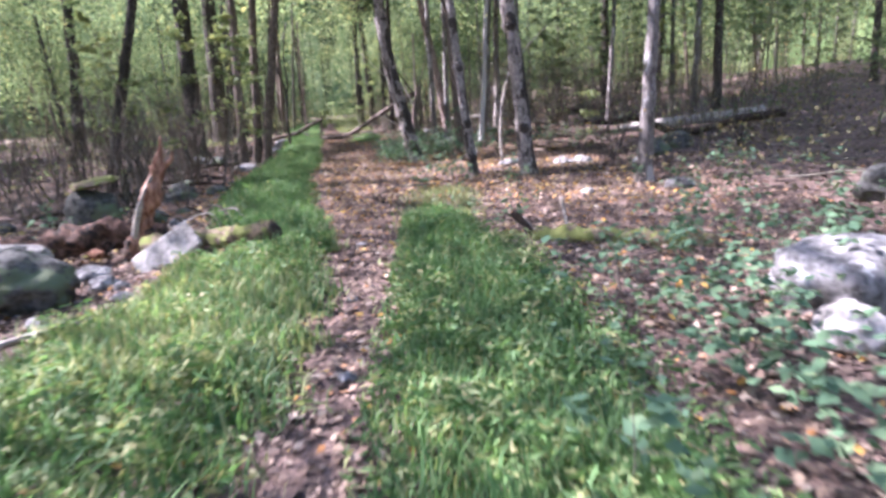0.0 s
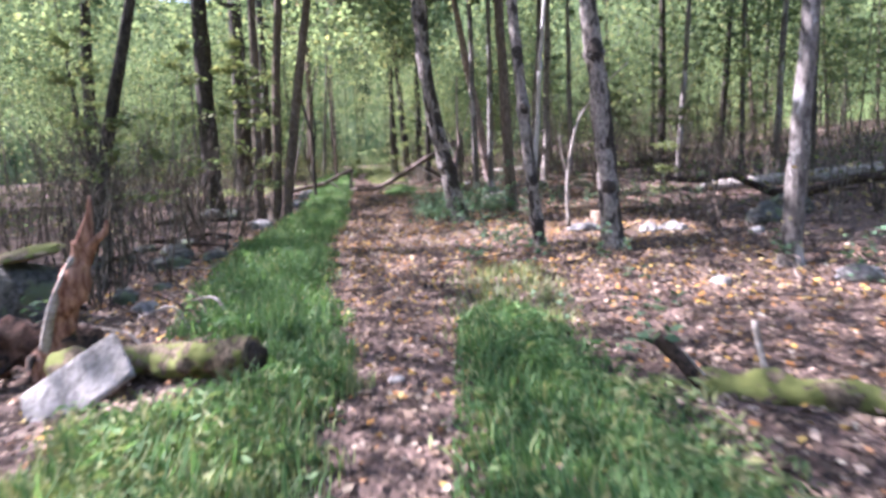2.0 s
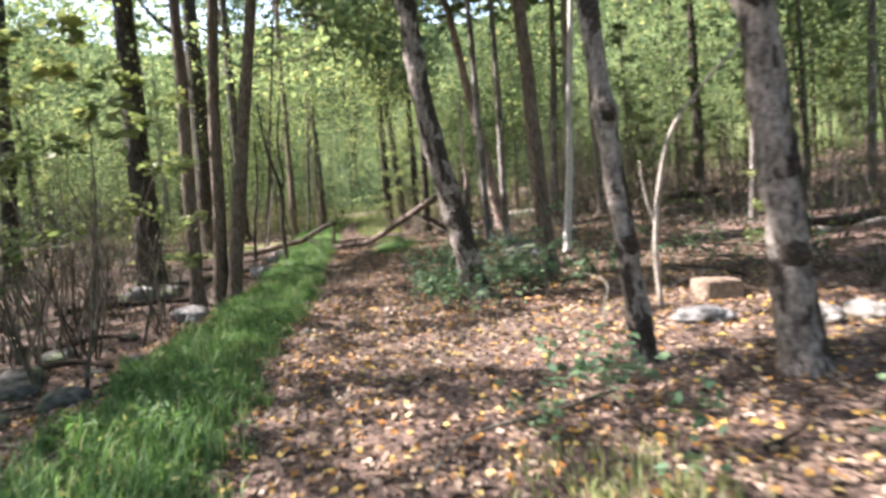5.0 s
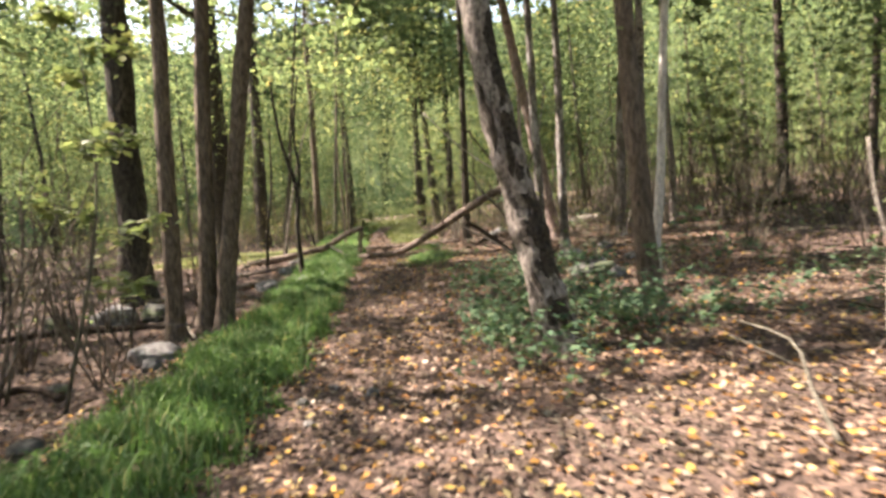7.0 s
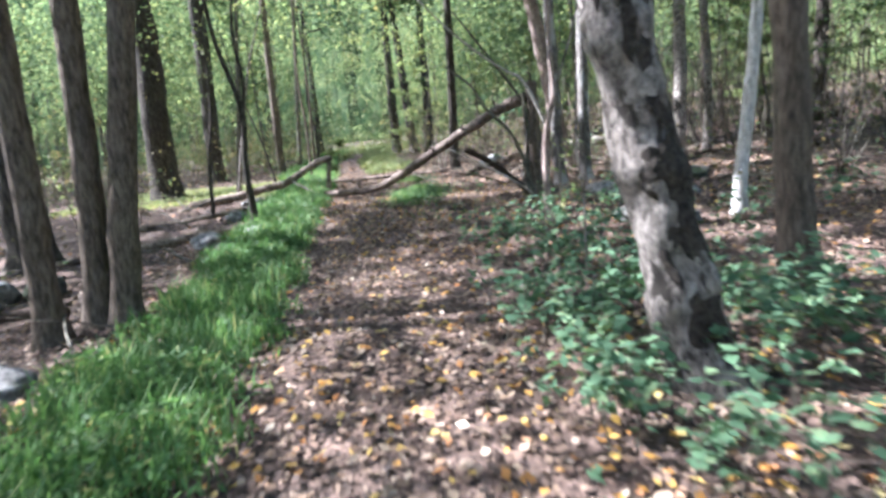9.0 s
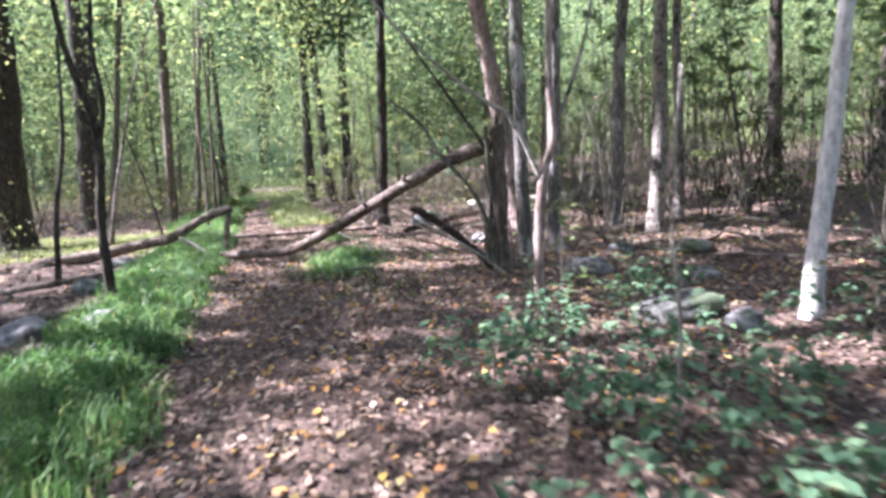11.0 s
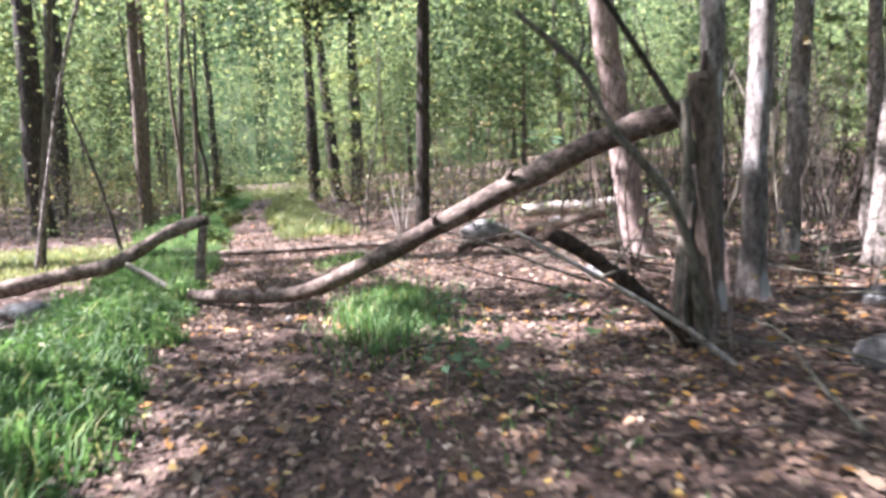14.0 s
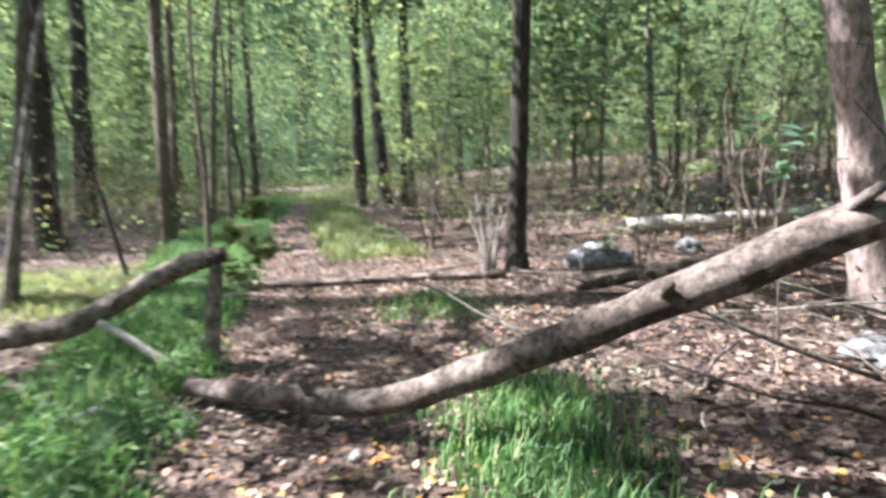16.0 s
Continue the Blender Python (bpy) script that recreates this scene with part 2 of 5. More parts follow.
def limb(name, points, r0, r1, material, parent=None, segs=8, n=12, label="", rough=0.1, seed=0):
    pts = spline(points, n)
    radii = [r0 + (r1 - r0) * i / (n - 1) for i in range(n)]
    v, f = tube(pts, radii, segs, rough, seed)
    return solid(name, v, f, material, parent, label)


def leaf_arrays(rng, pos, size, flat=0.5, narrow=0.62):
    """Folded pointed leaves, four corners each, at pos; flat 1 lies level, 0 hangs any way."""
    n = len(pos)
    nrm = rng.normal(size=(n, 3)) * (1 - flat) + np.array([0, 0, 1.0]) * (0.25 + flat)
    nrm /= np.linalg.norm(nrm, axis=1)[:, None]
    a = rng.uniform(0, 2 * math.pi, n)
    d = np.stack([np.cos(a), np.sin(a), np.zeros(n)], 1)
    d -= nrm * (d * nrm).sum(1)[:, None]
    d /= np.linalg.norm(d, axis=1)[:, None]
    s = np.cross(nrm, d)
    L = size[:, None] * 0.5
    Wd = L * narrow
    lift = L * rng.uniform(-0.1, 0.35, (n, 1))
    v = np.stack([pos - d * L, pos + s * Wd + nrm * lift - d * L * 0.15, pos + d * L, pos - s * Wd + nrm * lift - d * L * 0.15], 1).reshape(-1, 3)
    b = np.arange(n)[:, None] * 4
    t = np.concatenate([b + [0, 2, 1], b + [0, 3, 2]], 1).reshape(-1, 3)
    return v, t


# ---- lie of the land ----
TRAIL_Y = (-5, 0, 3, 7.3, 10, 14, 18, 22, 26.4, 31, 40, 60, 120)
TRAIL_L = (-0.8, -0.8, -0.9, -1.35, -2.1, -2.95, -3.4, -4.1, -4.75, -5.5, -7.3, -9.8, -20.5)
TRAIL_R = (-0.2, -0.2, -0.28, -0.4, -0.6, -1.0, -1.6, -2.6, -3.3, -4.1, -6.0, -8.2, -18.8)


def trail_l(y):
    return np.interp(y, TRAIL_Y, TRAIL_L)


def trail_r(y):
    return np.interp(y, TRAIL_Y, TRAIL_R)


def step(a, b, x):
    u = np.clip((np.asarray(x, float) - a) / (b - a), 0, 1)
    return u * u * (3 - 2 * u)


def ground_z(x, y):
    """Height of the forest floor."""
    x, y = np.asarray(x, float), np.asarray(y, float)
    l, r = trail_l(y), trail_r(y)
    z = 0.16 * step(18, 26, y)
    dr = np.maximum(0, x - r - 3.0)
    z = z + 0.022 * np.minimum(dr, 30) + 0.05 * np.clip(dr - 6.5, 0, 26)
    dl = np.maximum(0, l - x - 0.9)
    z = z - 0.12 * step(0, 1.6, dl) * (1 - step(20, 26, y))
    off = step(0.0, 0.8, np.maximum(l - x, x - r))
    z = z - 0.03 * (1 - off)
    wave = np.sin(x * 1.3 + 0.7 * y) * np.sin(y * 0.9 - 0.4 * x) * 0.03 + np.sin(x * 3.1 - y * 1.7) * np.sin(y * 2.7 + x) * 0.012
    far = step(6, 25, np.abs(x - l)) * (np.sin(x * 0.21 + 1) * np.sin(y * 0.17) * 0.2)
    return z + wave * (0.25 + 0.75 * off) + far * step(8, 30, np.hypot(x + 2, y - 14) - 14)


def gz(x, y):
    return float(ground_z(x, y))


def ground():
    def axis(lo, hi, fine, far):
        mid = np.arange(lo, hi + 1e-6, fine)
        g = []
        s, p = fine, hi
        while p < far:
            s *= 1.25
            p += s
            g.append(p)
        h = []
        s, p = fine, lo
        while p > -far:
            s *= 1.25
            p -= s
            h.append(p)
        return np.concatenate([h[::-1], mid, g])
    xs, ys = axis(-9, 6, 0.13, 1500), axis(-3, 36, 0.13, 1500)
    X, Y = np.meshgrid(xs, ys)
    Z = ground_z(X, Y)
    v = np.stack([X, Y, Z], -1).reshape(-1, 3)
    nx, ny = len(xs), len(ys)
    i = (np.arange(ny - 1)[:, None] * nx + np.arange(nx - 1)[None, :]).reshape(-1, 1)
    t = np.concatenate([i + [0, 1, nx + 1], i + [0, nx + 1, nx]], 1).reshape(-1, 3)
    ob = tri_mesh("ground", v, t, SOIL)
    ob.data.shade_smooth()
    return tagged(ob, "brown forest floor of soil and leaf mould", "forest floor", kind="structure")


ground()

# openings in the canopy through which sun reaches the floor: x, y, half-lengths
GAPS = ((1.2, 13.9, 2.6, 1.45), (-3.6, 31.6, 2.6, 0.9), (-5.2, 34.5, 1.0, 3.0), (-9.0, 31.2, 3.0, 1.6), (-1.3, 24.85, 1.1, 0.45),
        (-2.1, 5.6, 1.1, 1.0), (-3.1, 6.7, 0.9, 0.8), (4.0, 28.5, 2.5, 1.2), (-7.2, 41.0, 0.9, 3.0), (4.2, 18.4, 3.6, 1.2), (6.0, 22.0, 2.6, 0.9), (3.2, 25.4, 1.8, 0.7),
        (-4.9, 24.2, 0.8, 0.8), (7.5, 20.0, 1.5, 0.7), (0.5, 20.7, 1.5, 0.9), (-12.0, 24.0, 2.0, 3.0), (-2.75, 25.8, 0.5, 0.8), (-4.4, 21.6, 0.7, 1.0), (-2.2, 8.6, 0.6, 1.3), (-2.9, 11.2, 0.6, 1.2), (-4.5, 23.2, 0.9, 1.1), (-0.65, 5.1, 0.4, 0.6))
# wider openings in the upper canopy alone, above the height given last
HIGH_GAPS = ((-0.6, 33.0, 4.0, 7.0, 8.0), (-9.0, 31.0, 4.5, 3.5, 8.5))


def keep_leaf(rng, pos, soft=0.04):
    """Which leaves stand clear of the sun's way to the gaps."""
    h = pos[:, 2] / SUN_DIR.z
    gx, gy = pos[:, 0] - SUN_DIR.x * h, pos[:, 1] - SUN_DIR.y * h
    ragged = 1 + 0.5 * np.sin(gx * 2.1 + 1.7 * np.sin(gy * 1.3)) * np.sin(gy * 2.6 + 1.4 * np.sin(gx * 1.7)) + 0.25 * np.sin(gx * 6.3 + gy * 4.1) * np.sin(gy * 7.1 - gx * 2.9)
    ok = np.ones(len(pos), bool)
    for x, y, a, b in GAPS:
        q = (((gx - x) / a) ** 2 + ((gy - y) / b) ** 2) * ragged
        ok &= (q > 1) | (rng.random(len(pos)) < soft)
    for x, y, a, b, low in HIGH_GAPS:
        ok &= (((gx - x) / a) ** 2 + ((gy - y) / b) ** 2 > 1) | (pos[:, 2] < low)
    return ok


# ---- trees ----
LINES = {}


def tree(name, label, x, y, dia, lean, bark, height=13, crown=900, seed=1, flare=0.5, wob=0.05, spread=3.2, low=7.2, knots=(), lean_y=0.0, group="", leafsize=0.30, bow=0.0, material=None, rows=34, gnarl=0.16):
    rng = np.random.default_rng(seed)
    z = gz(x, y)
    t = thing(name, x, y, z - 0.05, label, "tree", group)
    n = rows
    pts, rad = [], []
    for i in range(n):
        u = (i / (n - 1)) ** 1.35
        h = u * height
        wx = wob * (noise.noise((seed * 7.1, h * 0.45, 0)) + 0.35 * noise.noise((seed * 2.3, h * 1.3, 4)))
        wy = wob * noise.noise((seed * 3.9, h * 0.45, 9))
        k = min(1, h / 1.0)
        pts.append((lean * h + bow * h * h + wx * k, lean_y * h + wy * k, h))
        r = dia / 2 * ((1 - u) ** 0.8 * 0.85 + 0.12) * (1 + flare * math.exp(-h / 0.18))
        for kz, kr in knots:
            r += kr * math.exp(-((h - kz) / 0.07) ** 2)
        rad.append(r)
    if knots:
        hs = sorted([p[2] for p in pts] + [kz + o for kz, _ in knots for o in (-0.12, -0.06, 0.0, 0.06, 0.12)])
        old = pts
        P = np.array(old)
        pts = [(float(np.interp(h, P[:, 2], P[:, 0])), float(np.interp(h, P[:, 2], P[:, 1])), h) for h in hs]
        rad = [dia / 2 * ((1 - h / height) ** 0.8 * 0.85 + 0.12) * (1 + flare * math.exp(-h / 0.18)) + sum(kr * math.exp(-((h - kz) / 0.07) ** 2) for kz, kr in knots) for h in hs]
    v, f = tube(pts, rad, 30 if gnarl > 0.2 else 14 if dia > 0.15 else 8, gnarl, seed, False)
    solid("trunk", v, f, material or BARK[bark], t)
    LINES[t.name] = (np.array(pts) + np.array(t.location), rad)
    P = np.array(pts)
    ends = []
    nl = 5 if dia > 0.15 else 3
    for i in range(nl):
        h = low + (height - low) * (i + 0.3) / nl * 0.9
        b = Vector((np.interp(h, P[:, 2], P[:, 0]), np.interp(h, P[:, 2], P[:, 1]), h))
        a = rng.uniform(0, 6.28)
        L = spread * rng.uniform(0.6, 1.0) * (1 - 0.3 * i / nl)
        e = b + Vector((math.cos(a) * L, math.sin(a) * L, L * 0.5))
        m = b.lerp(e, 0.5) + Vector((0, 0, -0.15 * L))
        limb("limb", (b, m, e), dia * 0.18, dia * 0.04, material or BARK[bark], t, 6, 7, seed=seed + i)
        ends += [b.lerp(e, 0.45), b.lerp(e, 0.75), e]
    ends.append(Vector(pts[-1]))
    if crown:
        c = np.array(ends)[rng.integers(0, len(ends), crown)] + rng.normal(size=(crown, 3)) * np.array([spread * 0.33, spread * 0.33, 0.75])
        c = c[c[:, 2] > low * 0.85]
        world_pos = c + np.array([x, y, z])
        c = c[keep_leaf(rng, world_pos)]
        v, tr = leaf_arrays(rng, c, rng.uniform(0.7, 1.3, len(c)) * leafsize, 0.45, 0.7)
        tri_mesh("crown", v, tr, LEAF, t)
    return t


def knot(t, h, side, r, seed):
    """A dark sunken knot in the bark at height h, turned by side degrees from the way that the trail comes."""
    P, rad = LINES[t.name]
    z = P[0, 2] + h
    c = Vector((np.interp(z, P[:, 2], P[:, 0]), np.interp(z, P[:, 2], P[:, 1]), z))
    a = radians(side)
    w = Vector((math.sin(a), -math.cos(a), 0))
    q = c + w * (float(np.interp(z, P[:, 2], rad)) - 0.012) - Vector(t.location)
    s = Vector((math.cos(a), math.sin(a), 0))
    bm = bmesh.new()
    bmesh.ops.create_icosphere(bm, subdivisions=2, radius=1)
    for v in bm.verts:
        k = 1 + 0.5 * noise.noise(v.co * 1.7 + Vector((seed, 0, 0)))
        v.co = q + s * (v.co.x * r * k) + w * (v.co.y * 0.03) + Vector((0, 0, v.co.z * r * 1.25 * k))
    return part("knot", bm, SCAR_SHADE, t, "dark bark knot")


def dark_strip(t, h0, h1, side, width, seed, label="strip of dark bark and painted shade", name="bark_seam"):
    """A ragged dark strip that hugs the trunk between two heights: dark bark, and shade painted on right sides."""
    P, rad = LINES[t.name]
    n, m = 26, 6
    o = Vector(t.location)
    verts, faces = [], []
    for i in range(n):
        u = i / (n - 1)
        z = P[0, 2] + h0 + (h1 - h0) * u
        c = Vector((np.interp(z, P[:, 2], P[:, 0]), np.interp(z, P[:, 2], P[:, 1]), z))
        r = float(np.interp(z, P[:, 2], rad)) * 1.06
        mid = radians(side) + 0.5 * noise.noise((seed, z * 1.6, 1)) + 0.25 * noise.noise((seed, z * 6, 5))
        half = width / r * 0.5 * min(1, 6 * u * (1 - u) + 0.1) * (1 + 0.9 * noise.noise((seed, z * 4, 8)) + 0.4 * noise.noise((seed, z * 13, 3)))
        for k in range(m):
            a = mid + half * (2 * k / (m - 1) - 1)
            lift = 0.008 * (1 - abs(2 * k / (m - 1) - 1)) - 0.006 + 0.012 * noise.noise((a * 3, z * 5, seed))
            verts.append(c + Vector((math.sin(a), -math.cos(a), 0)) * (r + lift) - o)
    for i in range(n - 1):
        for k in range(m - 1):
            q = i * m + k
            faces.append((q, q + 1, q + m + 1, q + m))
    return solid(name, verts, faces, SCAR_SHADE, t, label)


TREES = (
    # name, label, x, y, diameter, lean, bark, height, seed
    ("tree", "dark furrowed oak trunk on the forest floor", -8.15, 22.1, 0.62, 0.03, "dark", 15, 11),
    ("tree", "slender brown trunk of a three-stemmed clump", -5.55, 18.5, 0.26, 0.05, "brown", 13, 12),
    ("tree", "slender brown trunk of a three-stemmed clump", -5.25, 18.75, 0.26, 0.10, "brown", 13, 13),
    ("tree", "slender brown trunk of a three-stemmed clump", -4.97, 18.7, 0.27, 0.18, "brown", 13, 14),
    ("tree", "brown upright trunk behind the leaning tree", 0.72, 17.95, 0.28, -0.035, "brown", 13, 15),
    ("tree", "slim pale upright trunk beside the trail", 1.47, 20.8, 0.16, 0.09, "white", 11, 16),
    ("tree", "slim grey trunk among the brush", 2.2, 27.2, 0.26, 0.06, "grey", 12, 17),
    ("tree", "grey trunk with a pale flared base", 3.3, 10.15, 0.23, 0.05, "grey", 12, 18),
    ("tree", "thin grey trunk in the woods", 5.9, 22.0, 0.18, 0.06, "grey", 11, 19),
    ("tree", "thin grey trunk in the woods", 9.2, 23.0, 0.22, 0.04, "grey", 12, 20),
    ("tree", "dark leaning trunk in the woods", -14.0, 25.5, 0.5, 0.1, "dark", 14, 21),
    ("tree", "dark leaning trunk beside the hollow", -7.0, 13.5, 0.24, 0.3, "dark", 11, 22),
    ("tree", "large dark oak with a flared base", -10.0, 30.5, 0.82, 0.03, "dark", 16, 23),
    ("tree", "dark trunk behind the fallen log", -10.6, 35.8, 0.55, 0.03, "dark", 15, 24),
    ("tree", "slim olive trunk beside the fallen log", -7.8, 29.9, 0.14, 0.15, "olive", 11, 25),
    ("tree", "slim dark trunk beside the trail", -8.3, 35.9, 0.3, 0.03, "brown", 13, 26),
    ("tree", "slim brown trunk beside the trail", -9.3, 39.2, 0.24, 0.05, "brown", 12, 27),
    ("tree", "slim brown trunk beside the trail", -8.6, 39.7, 0.2, 0.1, "olive", 12, 28),
    ("tree", "dark trunk far along the trail", -10.8, 54.0, 0.42, 0.0, "dark", 14, 29),
    ("tree", "dark trunk in the woods", -13.2, 42.5, 0.62, 0.06, "dark", 15, 30),
    ("tree", "dark trunk of a three-stemmed group", -5.2, 46.5, 0.5, 0.02, "dark", 14, 31),
    ("tree", "dark trunk of a three-stemmed group", -4.25, 46.0, 0.5, -0.05, "dark", 14, 32),
    ("tree", "dark trunk of a three-stemmed group", -3.45, 46.5, 0.5, 0.02, "dark", 14, 33),
    ("tree", "dark slender trunk beyond the fallen log", -2.0, 30.7, 0.26, 0.04, "dark", 13, 34),
    ("tree", "smooth grey trunk behind the broken stump", 0.0, 25.0, 0.22, 0.0, "grey", 13, 35),
    ("tree", "smooth pale grey trunk behind the broken stump", 0.51, 25.2, 0.22, 0.02, "grey", 13, 36),
    ("tree", "pale trunk in the open woods", 2.5, 26.1, 0.27, 0.04, "pale", 12, 37),
    ("tree", "slim pale trunk in the open woods", 3.7, 27.7, 0.2, 0.0, "pale", 12, 38),
    ("tree", "pinkish leaning trunk with peeling bark", 0.6, 27.8, 0.38, -0.16, "pink", 12, 39),
    ("tree", "dark trunk far among the brush", 8.5, 32.0, 0.4, 0.0, "dark", 14, 40),
)
for nm, lb, x, y, d, ln, bk, h, sd in TREES:
    tree(nm, lb, x, y, d, ln, bk, h + 1.5, 2500, sd, leafsize=0.34)

a_tree = tree("tree", "slim grey maple trunk ringed with dark knots", 0.72, 12.5, 0.195, -0.088, "pale", 11, 2000, 51, wob=0.04, rows=50, gnarl=0.22, knots=((0.42, 0.014), (1.02, 0.016), (2.1, 0.042), (2.9, 0.012)))
b_tree = tree("tree", "grey maple trunk with dark bark knots", 1.72, 11.95, 0.30, -0.085, "pale", 12, 2000, 52, wob=0.05, rows=50, gnarl=0.22, knots=((0.9, 0.02), (2.75, 0.03)))
c_tree = tree("tree", "leaning gnarled trunk with flaking bark and a dark hollow", -0.53, 16.5, 0.37, -0.225, "pale", 12, 2000, 53, bow=0.016, wob=0.06, rows=80, gnarl=0.26, knots=((0.55, 0.01), (1.2, 0.022), (1.95, 0.012)), flare=0.4)
# strips at 60 degrees and more: dark bark plus painted right-side shade
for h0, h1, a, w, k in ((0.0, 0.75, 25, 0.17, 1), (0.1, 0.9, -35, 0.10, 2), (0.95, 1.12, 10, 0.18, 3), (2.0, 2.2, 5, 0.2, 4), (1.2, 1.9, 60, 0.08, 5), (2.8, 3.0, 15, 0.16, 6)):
    dark_strip(a_tree, h0, h1, a, w, k)
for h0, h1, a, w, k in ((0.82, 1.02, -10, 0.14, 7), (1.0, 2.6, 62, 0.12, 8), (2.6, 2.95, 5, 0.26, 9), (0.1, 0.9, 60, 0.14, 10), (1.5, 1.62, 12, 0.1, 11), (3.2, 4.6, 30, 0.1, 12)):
    dark_strip(b_tree, h0, h1, a, w, k)
# wide right-hand strips mix dark mossy bark with shade put in colour
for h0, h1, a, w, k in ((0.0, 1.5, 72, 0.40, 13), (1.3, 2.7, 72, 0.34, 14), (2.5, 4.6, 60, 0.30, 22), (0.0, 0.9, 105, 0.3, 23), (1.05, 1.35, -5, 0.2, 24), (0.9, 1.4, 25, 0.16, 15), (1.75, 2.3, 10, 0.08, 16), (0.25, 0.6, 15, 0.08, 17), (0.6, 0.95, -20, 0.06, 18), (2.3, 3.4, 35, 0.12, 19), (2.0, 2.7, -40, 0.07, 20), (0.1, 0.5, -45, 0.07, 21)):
    dark_strip(c_tree, h0, h1, a, w, k)
knot(c_tree, 1.24, -10, 0.05, 3)
knot(c_tree, 1.3, 18, 0.045, 5)
knot(a_tree, 2.08, 20, 0.05, 7)
knot(b_tree, 1.5, 8, 0.04, 9)
knot(b_tree, 0.92, -12, 0.05, 11)

def shades(x, y, heights, reaches, gaps=GAPS[:4]):
    """Whether a crown at x, y would stand in the sun's way to one of the chief gaps."""
    for h in heights:
        px, py = x - SUN_DIR.x / SUN_DIR.z * h, y - SUN_DIR.y / SUN_DIR.z * h
        for (gx, gy, a, b), reach in zip(gaps, reaches):
            if ((px - gx) / (a + reach)) ** 2 + ((py - gy) / (b + reach)) ** 2 < 1:
                return True
    return False


# far woods, and unseen shade trees: copies of three plain trees
protos = [tree("tree", "slim trunk deep in the woods", -60 - 6 * i, 20, (0.22, 0.3, 0.17)[i], (0.02, -0.03, 0.06)[i], ("olive", "dark", "brown")[i], (12, 14, 10)[i], 2600, 60 + i, low=(3.2, 4.5, 2.6)[i], leafsize=0.2, group="trees of the far woods") for i in range(3)]
rng = np.random.default_rng(5)
spots = [(x, y) for _, _, x, y, *_ in TREES]
count = 0
# trees outside the view, added to cast shade on the trail's start
for k in range(9):
    x, y = -8.5 - 2.1 * (k % 5) + rng.uniform(-0.7, 0.7), -7.0 + 4.3 * (k // 5) + rng.uniform(-1, 1)
    spots.append((x, y))
    copy_thing(protos[k % 2], pose(x, y, gz(x, y) - 0.05, 0, rng.uniform(-3, 3), rng.uniform(0, 360)))
# three more unseen trees, added to shade the trail and hollow
for k, (x, y) in enumerate(((-11.8, 11.6), (-13.6, 8.6), (-15.0, 14.0))):
    spots.append((x, y))
    copy_thing(protos[k % 2], pose(x, y, gz(x, y) - 0.05, 0, rng.uniform(-3, 3), rng.uniform(0, 360)))
while count < 190:
    x, y = rng.uniform(-45, 40), rng.uniform(-14, 78)
    if trail_l(y) - 2.6 < x < trail_r(y) + 2.6 or (y < 20 and abs(x) < 7) or (20 <= y < 36 and -13 < x < 7):
        continue
    if min(math.hypot(x - a, y - b) for a, b in spots) < 1.7:
        continue
    if shades(x, y, (3, 5, 7, 9, 11, 13, 15), (2.2, 3.4, 2.6, 2.6)):
        continue
    spots.append((x, y))
    m = pose(x, y, gz(x, y) - 0.05, 0, rng.uniform(-3, 3), rng.uniform(0, 360))
    count += 1
    if not shades(x, y, (4, 6, 8, 10, 12), (1.8, 1.8), GAPS[5:7]) and not shades(x, y, (6, 8, 10, 12, 14), (3.6,), GAPS[:1]) and not shades(x, y, (8, 11, 13), (0.8, 0.4), [g[:4] for g in HIGH_GAPS]):
        copy_thing(protos[count % 3 - 1], m)

